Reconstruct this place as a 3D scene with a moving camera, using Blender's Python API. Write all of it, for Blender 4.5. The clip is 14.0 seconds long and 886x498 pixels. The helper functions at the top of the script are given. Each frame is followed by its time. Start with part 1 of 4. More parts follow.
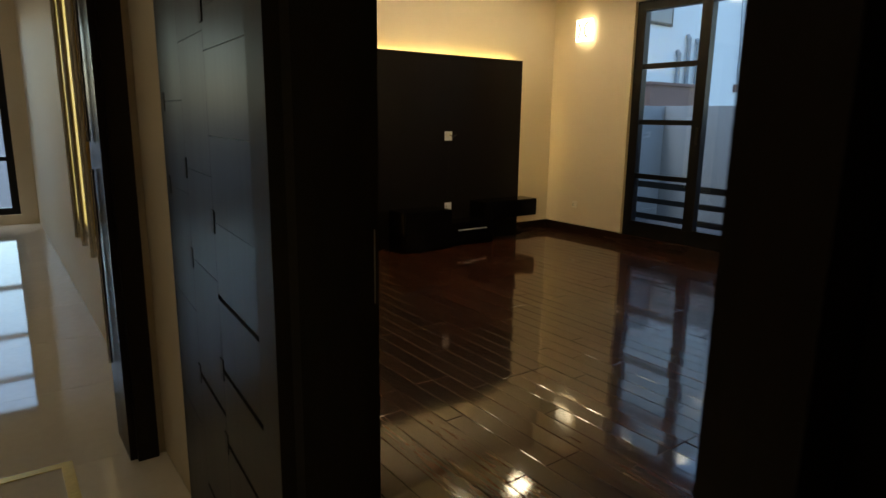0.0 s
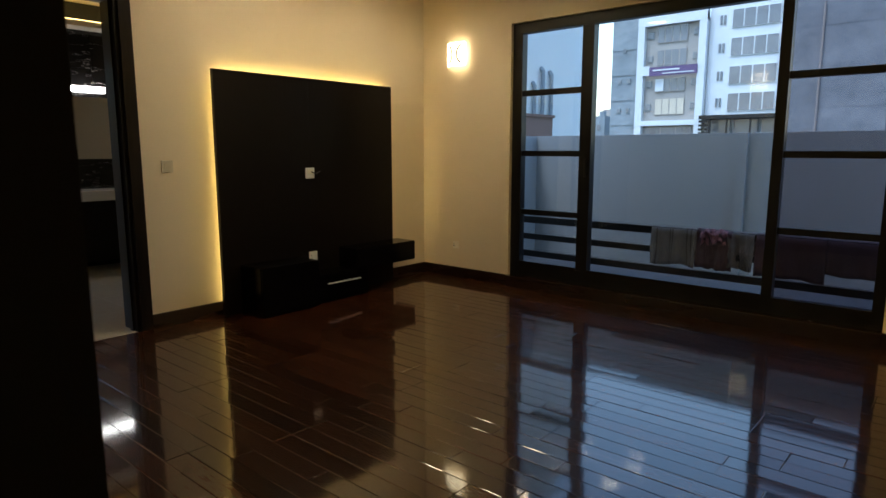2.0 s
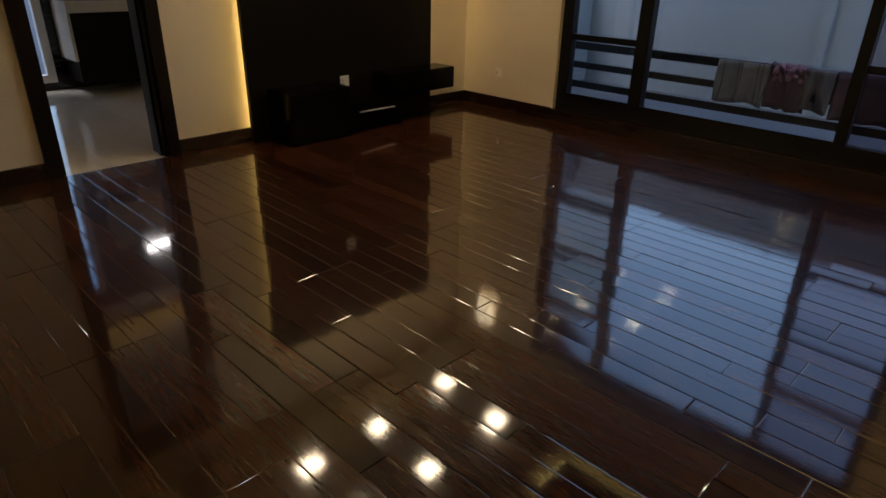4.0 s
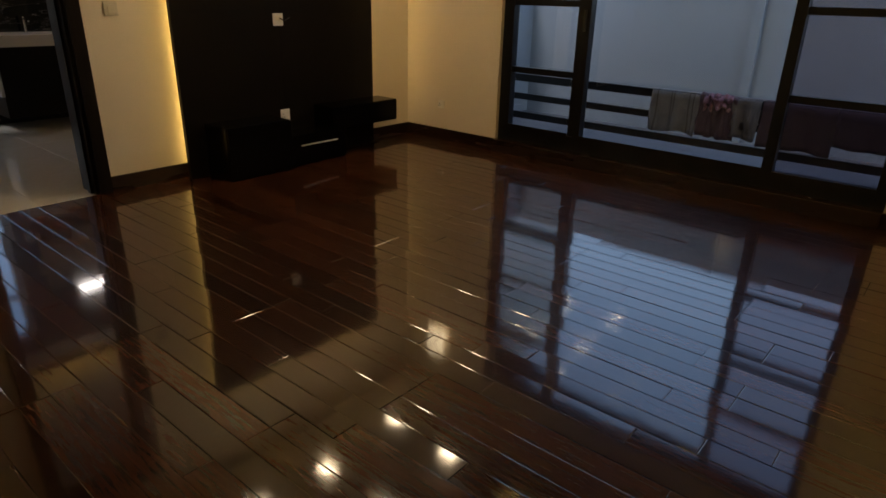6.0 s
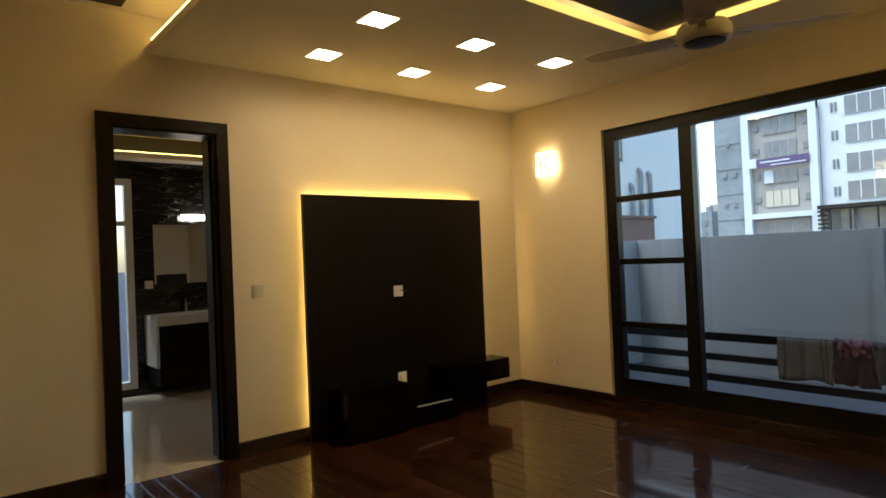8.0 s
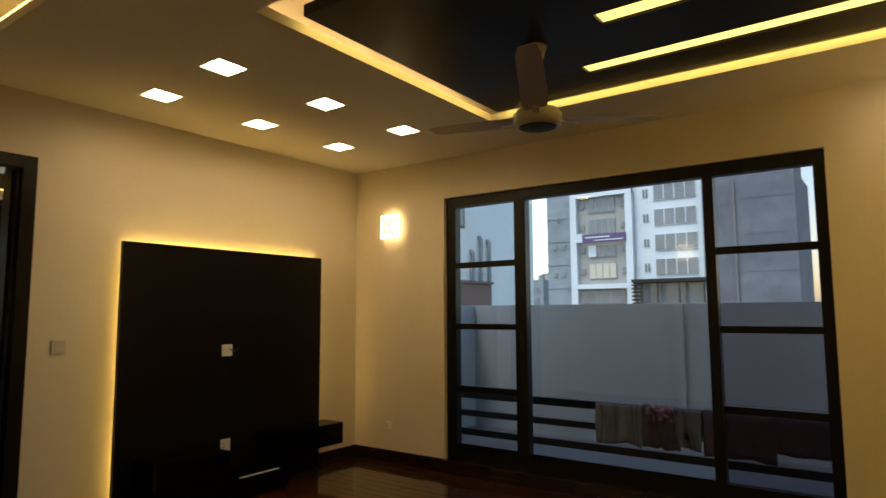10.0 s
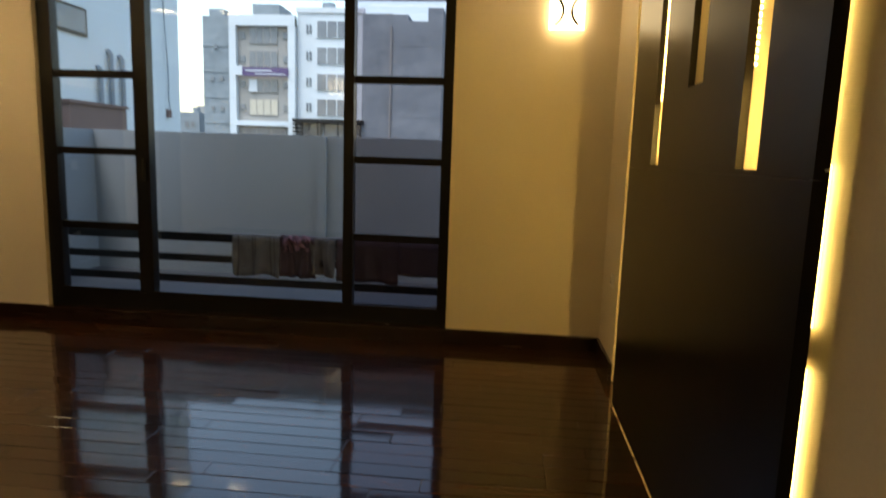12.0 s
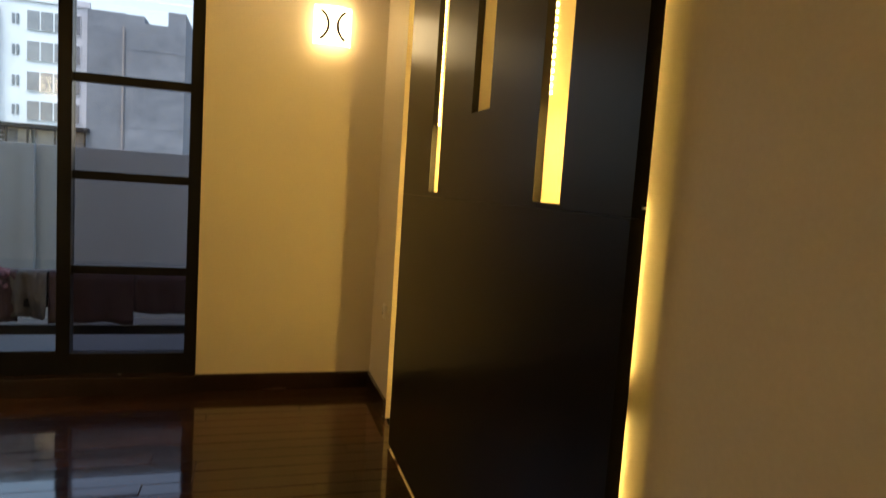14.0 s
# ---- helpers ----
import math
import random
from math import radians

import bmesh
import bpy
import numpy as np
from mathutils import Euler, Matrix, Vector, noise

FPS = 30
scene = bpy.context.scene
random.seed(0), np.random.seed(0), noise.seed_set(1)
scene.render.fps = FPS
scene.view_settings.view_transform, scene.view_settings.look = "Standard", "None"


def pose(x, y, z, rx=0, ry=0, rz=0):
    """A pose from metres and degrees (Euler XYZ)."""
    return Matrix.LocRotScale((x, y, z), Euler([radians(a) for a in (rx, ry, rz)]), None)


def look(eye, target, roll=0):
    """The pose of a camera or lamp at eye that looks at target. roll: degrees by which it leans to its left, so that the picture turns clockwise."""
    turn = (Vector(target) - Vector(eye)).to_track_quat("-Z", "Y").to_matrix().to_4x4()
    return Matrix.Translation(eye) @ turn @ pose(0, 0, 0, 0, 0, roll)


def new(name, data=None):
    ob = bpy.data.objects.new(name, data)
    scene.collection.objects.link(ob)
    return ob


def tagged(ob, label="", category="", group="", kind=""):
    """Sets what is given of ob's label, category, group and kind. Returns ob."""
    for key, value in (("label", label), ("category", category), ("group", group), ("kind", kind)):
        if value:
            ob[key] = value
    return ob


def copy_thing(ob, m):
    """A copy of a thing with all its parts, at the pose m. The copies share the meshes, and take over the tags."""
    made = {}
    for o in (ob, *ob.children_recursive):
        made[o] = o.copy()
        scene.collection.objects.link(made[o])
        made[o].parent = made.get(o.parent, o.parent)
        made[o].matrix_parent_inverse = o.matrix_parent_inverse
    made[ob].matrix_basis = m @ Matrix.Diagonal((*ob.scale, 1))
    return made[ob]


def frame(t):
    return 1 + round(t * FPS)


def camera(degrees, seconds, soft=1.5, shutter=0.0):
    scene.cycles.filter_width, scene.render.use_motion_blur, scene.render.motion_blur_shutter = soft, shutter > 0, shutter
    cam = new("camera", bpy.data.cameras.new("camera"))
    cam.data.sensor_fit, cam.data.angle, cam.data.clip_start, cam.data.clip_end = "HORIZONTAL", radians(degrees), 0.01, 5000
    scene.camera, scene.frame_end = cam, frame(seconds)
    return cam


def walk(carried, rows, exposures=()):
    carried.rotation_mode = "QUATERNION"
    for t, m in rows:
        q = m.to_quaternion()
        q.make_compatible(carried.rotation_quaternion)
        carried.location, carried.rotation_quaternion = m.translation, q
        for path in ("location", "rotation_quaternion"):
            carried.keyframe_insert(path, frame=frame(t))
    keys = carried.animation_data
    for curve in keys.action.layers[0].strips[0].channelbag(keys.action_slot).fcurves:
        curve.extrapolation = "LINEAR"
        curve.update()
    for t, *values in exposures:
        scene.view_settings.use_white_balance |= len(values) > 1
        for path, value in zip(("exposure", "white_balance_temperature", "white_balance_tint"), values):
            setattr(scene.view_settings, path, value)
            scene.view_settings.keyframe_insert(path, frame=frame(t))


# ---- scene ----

cam = camera(70.6, 14.0, shutter=0.3)
PATH = [
    (0, (5.477, -5.581, 1.326), (3.897, -4.428, 0.915), 0.8),
    (0.5, (5.241, -5.447, 1.309), (3.704, -4.233, 0.903), 2.4),
    (1, (4.999, -5.326, 1.332), (3.619, -3.922, 0.978), -0.7),
    (1.5, (4.828, -5.16, 1.335), (3.516, -3.684, 1.015), -1.0),
    (2, (4.671, -5.069, 1.335), (3.376, -3.576, 1.024), 0.0),
    (2.5, (4.605, -4.97, 1.355), (3.375, -3.421, 1.058), -1.0),
    (3, (4.621, -4.869, 1.354), (3.329, -3.422, 0.869), -1.1),
    (3.5, (4.523, -4.861, 1.346), (3.212, -3.596, 0.52), 0.0),
    (6, (4.537, -4.782, 1.35), (3.346, -3.363, 0.597), 1.4),
    (6.5, (4.555, -4.78, 1.375), (3.283, -3.326, 0.854), 0.1),
    (7, (4.551, -4.799, 1.424), (3.225, -3.357, 1.023), -0.8),
    (7.5, (4.551, -4.807, 1.385), (3.105, -3.448, 1.137), -2.3),
    (8, (4.562, -4.811, 1.413), (3.028, -3.528, 1.44), -2.4),
    (10.5, (4.558, -4.733, 1.435), (3.562, -3.01, 1.632), -0.2),
    (11, (4.562, -4.69, 1.414), (3.795, -2.847, 1.525), -0.0),
    (11.5, (4.611, -4.597, 1.386), (4.167, -2.647, 1.379), 1.7),
    (12, (4.624, -4.421, 1.35), (4.432, -2.452, 1.058), 1.9),
    (12.5, (4.637, -4.258, 1.285), (4.677, -2.338, 0.725), 3.7),
    (13, (4.629, -4.187, 1.285), (4.983, -2.309, 0.698), 4.4),
    (13.5, (4.59, -4.135, 1.305), (5.125, -2.259, 0.865), 3.9),
    (14, (4.566, -4.09, 1.357), (5.138, -2.183, 1.17), 3.8),
]
walk(cam, [(t, look(eye, target, roll)) for t, eye, target, roll in PATH], exposures=(
    (0.0, 1.68, 5950, 9), (0.5, 1.55, 5500, 5), (1.0, 1.55, 5550, 8), (2.5, 1.55, 5800, 11), (3.5, 1.6, 5850, 17), (6.0, 1.55, 6300, 17), (7.0, 1.62, 6450, 11),
    (8.0, 1.75, 6550, 10), (10.5, 1.25, 6850, 10), (11.5, 1.45, 6900, 11), (12.5, 1.6, 6800, 12), (14.0, 1.85, 7000, 12)))

# ---- world, sun, exposure ----
world = bpy.data.worlds.new("dusk")
scene.world = world
world.use_nodes = True
wn = world.node_tree.nodes
sky = wn.new("ShaderNodeTexSky")
sky.sky_type = "NISHITA"
sky.sun_disc = False
sky.sun_elevation = radians(66)
sky.air_density = 1.6
sky.sun_rotation = radians(205)
sky.dust_density = 1.3
sky.ozone_density = 2.0
wn["Background"].inputs["Strength"].default_value = 0.15
world.node_tree.links.new(sky.outputs["Color"], wn["Background"].inputs["Color"])
sun_data = bpy.data.lights.new("sun", "SUN")
sun_data.energy, sun_data.angle, sun_data.color = 1.0, radians(20), (0.93, 0.97, 1.0)
sun = new("sun", sun_data)
sun.matrix_world = look((0, 0, 30), (0.172 * 30, 0.369 * 30, 30 - 0.914 * 30))

WARM = (1.0, 0.60, 0.22)
LED = (1.0, 0.68, 0.18)
L_LED, L_DOWN, L_SCONCE = 6.8, 17.0, 2.4


# ---- materials ----
def material(name):
    m = bpy.data.materials.new(name)
    m.use_nodes = True
    return m, m.node_tree.nodes, m.node_tree.links, m.node_tree.nodes["Principled BSDF"]


def ramp(nodes, a, b, lo=0.3, hi=0.7):
    r = nodes.new("ShaderNodeValToRGB")
    r.color_ramp.elements[0].position, r.color_ramp.elements[1].position = lo, hi
    r.color_ramp.elements[0].color, r.color_ramp.elements[1].color = (*a, 1), (*b, 1)
    return r


def coords(nodes, links, scale=(1, 1, 1)):
    tc = nodes.new("ShaderNodeTexCoord")
    mp = nodes.new("ShaderNodeMapping")
    mp.inputs["Scale"].default_value = scale
    links.new(tc.outputs["Object"], mp.inputs["Vector"])
    return mp.outputs["Vector"]


def noise_tex(nodes, links, vec, scale, detail=4.0, rough=0.5):
    n = nodes.new("ShaderNodeTexNoise")
    n.inputs["Scale"].default_value, n.inputs["Detail"].default_value, n.inputs["Roughness"].default_value = scale, detail, rough
    links.new(vec, n.inputs["Vector"])
    return n.outputs["Fac"]


def surface(name, a, b, rough=0.5, scale=3.0, fine=60.0, bump=0.05, stretch=(1, 1, 1), metallic=0.0, coat=0.0, rough_var=0.08, spec=0.5):
    """Two-scale varied paint, wood, plaster or metal."""
    m, n, l, p = material(name)
    v = coords(n, l, stretch)
    big, small = noise_tex(n, l, v, scale, 5), noise_tex(n, l, v, fine, 3, 0.6)
    mix = n.new("ShaderNodeMath")
    mix.operation = "MULTIPLY_ADD"
    l.new(small, mix.inputs[0])
    mix.inputs[1].default_value = 0.45
    half = n.new("ShaderNodeMath")
    half.operation = "MULTIPLY"
    l.new(big, half.inputs[0])
    half.inputs[1].default_value = 0.55
    l.new(half.outputs[0], mix.inputs[2])
    r = ramp(n, a, b)
    l.new(mix.outputs[0], r.inputs[0])
    l.new(r.outputs[0], p.inputs["Base Color"])
    rr = n.new("ShaderNodeMapRange")
    rr.inputs["To Min"].default_value, rr.inputs["To Max"].default_value = max(0.02, rough - rough_var), rough + rough_var
    l.new(big, rr.inputs["Value"])
    l.new(rr.outputs[0], p.inputs["Roughness"])
    p.inputs["Metallic"].default_value = metallic
    p.inputs["Coat Weight"].default_value = coat
    p.inputs["Specular IOR Level"].default_value = spec
    if bump:
        bp = n.new("ShaderNodeBump")
        bp.inputs["Strength"].default_value, bp.inputs["Distance"].default_value = bump, 0.01
        l.new(mix.outputs[0], bp.inputs["Height"])
        l.new(bp.outputs[0], p.inputs["Normal"])
    return m


def glow(name, colour, strength):
    m, n, l, p = material(name)
    p.inputs["Base Color"].default_value = (0.8, 0.8, 0.8, 1)
    p.inputs["Emission Color"].default_value = (*colour, 1)
    p.inputs["Emission Strength"].default_value = strength
    return m


def plank_material():
    m, n, l, p = material("varnished_plank")
    info = n.new("ShaderNodeObjectInfo")
    tc = n.new("ShaderNodeTexCoord")
    shift = n.new("ShaderNodeVectorMath")
    shift.operation = "ADD"
    big = n.new("ShaderNodeVectorMath")
    big.operation = "SCALE"
    big.inputs["Scale"].default_value = 40.0
    comb = n.new("ShaderNodeCombineXYZ")
    for k in range(3):
        l.new(info.outputs["Random"], comb.inputs[k])
    l.new(comb.outputs[0], big.inputs[0])
    l.new(tc.outputs["Object"], shift.inputs[0])
    l.new(big.outputs[0], shift.inputs[1])
    mp = n.new("ShaderNodeMapping")
    mp.inputs["Scale"].default_value = (1.2, 14, 8)
    l.new(shift.outputs[0], mp.inputs["Vector"])
    grain = noise_tex(n, l, mp.outputs[0], 5.0, 8, 0.65)
    r = ramp(n, (0.014, 0.0042, 0.0018), (0.052, 0.0165, 0.0062), 0.25, 0.8)
    l.new(grain, r.inputs[0])
    hsv = n.new("ShaderNodeHueSaturation")
    vv = n.new("ShaderNodeMapRange")
    vv.inputs["To Min"].default_value, vv.inputs["To Max"].default_value = 0.5, 1.6
    l.new(info.outputs["Random"], vv.inputs["Value"])
    l.new(vv.outputs[0], hsv.inputs["Value"])
    l.new(r.outputs[0], hsv.inputs["Color"])
    l.new(hsv.outputs[0], p.inputs["Base Color"])
    p.inputs["Roughness"].default_value = 0.4
    p.inputs["Coat Weight"].default_value = 1.0
    p.inputs["Coat Roughness"].default_value = 0.07
    p.inputs["Coat IOR"].default_value = 1.57
    p.inputs["Specular IOR Level"].default_value = 0.03
    wave = noise_tex(n, l, shift.outputs[0], 9.0, 2)
    bp = n.new("ShaderNodeBump")
    bp.inputs["Strength"].default_value, bp.inputs["Distance"].default_value = 0.02, 0.01
    l.new(wave, bp.inputs["Height"])
    l.new(bp.outputs[0], p.inputs["Coat Normal"])
    return m


def marble_material():
    m, n, l, p = material("black_marble")
    v = coords(n, l, (5.0, 0.9, 1.0))
    a = noise_tex(n, l, v, 1.7, 6, 0.6)
    sub = n.new("ShaderNodeMath")
    sub.operation = "SUBTRACT"
    sub.inputs[1].default_value = 0.5
    ab = n.new("ShaderNodeMath")
    ab.operation = "ABSOLUTE"
    l.new(a, sub.inputs[0])
    l.new(sub.outputs[0], ab.inputs[0])
    r = ramp(n, (0.34, 0.31, 0.28), (0.006, 0.0055, 0.0055), 0.0, 0.0045)
    l.new(ab.outputs[0], r.inputs[0])
    l.new(r.outputs[0], p.inputs["Base Color"])
    p.inputs["Roughness"].default_value = 0.08
    return m


def glass_material(name, tint):
    """A thin clear pane: tinted see-through with Fresnel gloss."""
    m, n, l, p = material(name)
    n.remove(p)
    clear, gloss, mix, fres = (n.new("ShaderNode" + k) for k in ("BsdfTransparent", "BsdfGlossy", "MixShader", "Fresnel"))
    clear.inputs["Color"].default_value = (*tint, 1)
    gloss.inputs["Roughness"].default_value = 0.0
    fres.inputs["IOR"].default_value = 1.45
    l.new(fres.outputs[0], mix.inputs[0])
    l.new(clear.outputs[0], mix.inputs[1])
    l.new(gloss.outputs[0], mix.inputs[2])
    l.new(mix.outputs[0], n["Material Output"].inputs["Surface"])
    return m


M_WALL = surface("cream_paint", (0.66, 0.56, 0.40), (0.72, 0.62, 0.46), 0.55, 1.3, 90, 0.04)
M_CEIL = surface("ceiling_paint", (0.70, 0.62, 0.50), (0.76, 0.68, 0.55), 0.7, 1.0, 80, 0.03)
M_DARK = surface("dark_stained_wood", (0.005, 0.0035, 0.003), (0.016, 0.010, 0.008), 0.34, 4, 30, 0.06, (1, 1, 0.12), coat=0.08, spec=0.22)
M_PANEL = surface("black_brown_laminate", (0.0068, 0.0050, 0.0040), (0.0095, 0.0070, 0.0056), 0.30, 2.5, 45, 0.0, (1, 1, 0.3), rough_var=0.012, spec=0.16)
M_LEAF = surface("espresso_door_wood", (0.006, 0.0045, 0.004), (0.017, 0.013, 0.011), 0.36, 4, 26, 0.08, (1, 1, 0.1), spec=0.11)
M_GLOSS = surface("gloss_black_lacquer", (0.0022, 0.0019, 0.0019), (0.0036, 0.0030, 0.0028), 0.16, 3, 50, 0.0, rough_var=0.03, spec=0.14)
M_SKIRT = surface("skirting_wood", (0.009, 0.004, 0.0027), (0.026, 0.0115, 0.007), 0.26, 4, 30, 0.04, (0.3, 0.3, 2), coat=0.5)
M_ALU = surface("dark_aluminium", (0.005, 0.0045, 0.005), (0.010, 0.009, 0.010), 0.36, 6, 120, 0.01, spec=0.3)
M_PLATE = surface("white_plastic", (0.70, 0.69, 0.66), (0.78, 0.77, 0.74), 0.35, 8, 90, 0.0)
M_PLATE_CREAM = surface("ivory_plastic", (0.74, 0.68, 0.56), (0.80, 0.74, 0.62), 0.4, 8, 90, 0.0)
M_BLACK = surface("black_rubber", (0.008, 0.008, 0.008), (0.018, 0.018, 0.018), 0.6, 8, 90, 0.0)
M_CHROME = surface("brushed_steel", (0.55, 0.55, 0.55), (0.7, 0.7, 0.7), 0.22, 8, 120, 0.01, metallic=1.0)
M_STEEL = surface("satin_steel", (0.62, 0.62, 0.60), (0.72, 0.72, 0.70), 0.45, 8, 120, 0.0, metallic=0.35)
M_FAN = surface("fan_enamel", (0.50, 0.44, 0.33), (0.58, 0.52, 0.40), 0.35, 6, 80, 0.0)
M_BLADE = surface("fan_blade_tan", (0.44, 0.33, 0.22), (0.50, 0.385, 0.26), 0.4, 6, 80, 0.0)
M_TILE = surface("cream_floor_tile", (0.60, 0.54, 0.43), (0.68, 0.62, 0.51), 0.045, 1.6, 18, 0.0, rough_var=0.02)
M_CERAMIC = surface("white_ceramic", (0.78, 0.77, 0.75), (0.82, 0.81, 0.79), 0.15, 6, 60, 0.0)
M_RENDER = surface("grey_plaster", (0.205, 0.222, 0.243), (0.27, 0.29, 0.315), 0.85, 0.8, 30, 0.02)
M_BALC = surface("dark_grey_paving", (0.055, 0.058, 0.064), (0.085, 0.088, 0.097), 0.7, 1.2, 30, 0.1)
M_RENDER_LIGHT = surface("pale_grey_plaster", (0.52, 0.575, 0.595), (0.60, 0.655, 0.675), 0.8, 0.6, 20, 0.1)
M_CONC = surface("raw_concrete", (0.14, 0.168, 0.187), (0.275, 0.312, 0.335), 0.85, 0.22, 1.1, 0.04, (1, 1, 1.6))
M_FACADE_WHITE = surface("white_facade", (0.51, 0.545, 0.57), (0.60, 0.635, 0.66), 0.8, 0.4, 6, 0.1)
M_FACADE_GREY = surface("taupe_facade", (0.26, 0.245, 0.23), (0.34, 0.325, 0.30), 0.8, 0.5, 6, 0.1)
M_PANE_FAR = surface("far_window_pane", (0.10, 0.11, 0.13), (0.22, 0.23, 0.25), 0.12, 0.4, 3, 0.0)
M_CURTAIN_FAR = surface("pale_curtain", (0.42, 0.38, 0.30), (0.58, 0.52, 0.42), 0.8, 1.5, 6, 0.0, (4, 1, 0.3))
M_BROWN = surface("rust_brown_plaster", (0.13, 0.085, 0.07), (0.19, 0.12, 0.10), 0.8, 1.2, 20, 0.1)
M_GROUND = surface("street_asphalt", (0.045, 0.045, 0.047), (0.07, 0.07, 0.072), 0.9, 0.3, 8, 0.2)
M_PURPLE = surface("banner_vinyl", (0.07, 0.045, 0.12), (0.10, 0.06, 0.16), 0.5, 2, 20, 0.0)
M_CLOTH_A = surface("striped_cloth", (0.085, 0.078, 0.072), (0.15, 0.135, 0.122), 0.9, 12, 200, 0.2)
M_CLOTH_B = surface("maroon_cloth", (0.030, 0.014, 0.017), (0.055, 0.024, 0.029), 0.9, 9, 200, 0.2)
M_CLOTH_C = surface("grey_pink_cloth", (0.06, 0.05, 0.047), (0.10, 0.082, 0.076), 0.9, 9, 200, 0.2)
M_CLOTH_D = surface("rose_cloth", (0.09, 0.035, 0.045), (0.16, 0.065, 0.08), 0.9, 9, 200, 0.2)
M_STRIPE = surface("dark_woven_stripe", (0.05, 0.04, 0.035), (0.08, 0.06, 0.055), 0.9, 12, 200, 0.1)
M_LEAVES = surface("tree_leaves", (0.02, 0.045, 0.015), (0.05, 0.09, 0.03), 0.6, 6, 40, 0.0)
M_GLASS = glass_material("window_glass", (0.95, 0.975, 0.98))
M_GLASS_FROST = glass_material("frosted_glass", (0.72, 0.76, 0.80))
# Right-hand pane: tinted darker than the other two.
M_GLASS_TINTED = glass_material("tinted_window_glass", (0.74, 0.72, 0.745))
M_MIRROR = surface("mirror_silver", (0.80, 0.82, 0.82), (0.82, 0.84, 0.84), 0.03, 2, 20, 0.0, metallic=1.0, rough_var=0.005)
M_MARBLE = marble_material()
M_PLANK = plank_material()
M_JOINT = surface("dark_joint", (0.006, 0.004, 0.003), (0.012, 0.008, 0.006), 0.7, 5, 60, 0.0)
M_LED = glow("led_strip", LED, L_LED)
M_LED_DIM = glow("cove_led", LED, L_LED * 1.5)
M_LED_SOFT = glow("soft_led", LED, L_LED * 0.45)
M_DOWN = glow("lamp_diffuser", (1.0, 0.77, 0.44), L_DOWN)
M_FILL = glow("hall_fill_glow", (1.0, 0.80, 0.50), 6.0)
M_LED_HOT = glow("bright_led", LED, 22.0)
M_SCONCE = glow("sconce_glass", (1.0, 0.77, 0.42), L_SCONCE)
M_SPOT = glow("spot_bulb", (1.0, 0.80, 0.50), 140.0)
M_SLOT = glow("slot_diffuser", LED, 0.85)
M_COVE = glow("tray_cove_led", (1.0, 0.74, 0.20), 3.4)
M_COVE_DIM = glow("edge_cove_led", LED, 2.4)
M_BATH_COVE = glow("bathroom_cove_led", LED, 4.0)
M_FAINT = glow("faint_led", (1.0, 0.55, 0.12), 0.8)
M_COOL = glow("mirror_light", (1.0, 0.92, 0.80), 7.5)
M_GOLD = surface("gold_leaf_panel", (0.45, 0.30, 0.06), (0.75, 0.55, 0.16), 0.3, 9, 60, 0.2, metallic=0.8)
M_GOLD_GLOW = glow("gold_band_glow", (1.0, 0.72, 0.14), 0.22)


# ---- building helpers ----
def finish(bm, name, mat, bevel=0.0, smooth=False):
    if bevel:
        bmesh.ops.bevel(bm, geom=bm.edges[:], offset=bevel, segments=2, profile=0.6, affect="EDGES", clamp_overlap=True)
    bmesh.ops.recalc_face_normals(bm, faces=bm.faces[:])
    me = bpy.data.meshes.new(name)
    bm.to_mesh(me)
    bm.free()
    me.materials.append(mat)
    if smooth:
        me.polygons.foreach_set("use_smooth", [True] * len(me.polygons))
    return me


def hang(ob, parent, local=False):
    """Parents ob; its mesh is in world metres unless local."""
    ob.parent = parent
    if not local:
        m = parent.matrix_basis.copy()
        if parent.parent is not None:
            m = parent.parent.matrix_basis @ parent.matrix_parent_inverse @ m
        ob.matrix_parent_inverse = m.inverted()
    return ob


def part(name, bm, mat, parent=None, label="", bevel=0.0, smooth=False, local=False):
    ob = new(name, finish(bm, name, mat, bevel, smooth))
    if parent is not None:
        hang(ob, parent, local)
    return tagged(ob, label) if label else ob


def thing(name, at, label, category, group="", kind=""):
    ob = new(name)
    ob.empty_display_size = 0.1
    ob.matrix_basis = Matrix.Translation(at)
    return tagged(ob, label, category, group, kind)


def boxes(*dims):
    bm = bmesh.new()
    for x0, y0, z0, x1, y1, z1 in dims:
        m = Matrix.Translation(((x0 + x1) / 2, (y0 + y1) / 2, (z0 + z1) / 2)) @ Matrix.Diagonal((abs(x1 - x0), abs(y1 - y0), abs(z1 - z0), 1))
        bmesh.ops.create_cube(bm, size=1, matrix=m)
    return bm


def tube(r0, r1, p, q, seg=20):
    bm = bmesh.new()
    p, q = Vector(p), Vector(q)
    m = Matrix.Translation((p + q) / 2) @ (q - p).to_track_quat("Z", "Y").to_matrix().to_4x4()
    bmesh.ops.create_cone(bm, cap_ends=True, segments=seg, radius1=r0, radius2=r1, depth=(q - p).length, matrix=m)
    return bm


def lathe(profile, at, seg=32):
    """A turned solid from (radius, height) pairs."""
    bm = bmesh.new()
    rings = []
    for r, z in profile:
        rings.append([bm.verts.new((at[0] + max(r, 0.0005) * math.cos(a), at[1] + max(r, 0.0005) * math.sin(a), at[2] + z))
                      for a in (2 * math.pi * k / seg for k in range(seg))])
    for a, b in zip(rings, rings[1:]):
        for k in range(seg):
            bm.faces.new((a[k], a[(k + 1) % seg], b[(k + 1) % seg], b[k]))
    bm.faces.new(rings[0][::-1])
    bm.faces.new(rings[-1])
    return bm


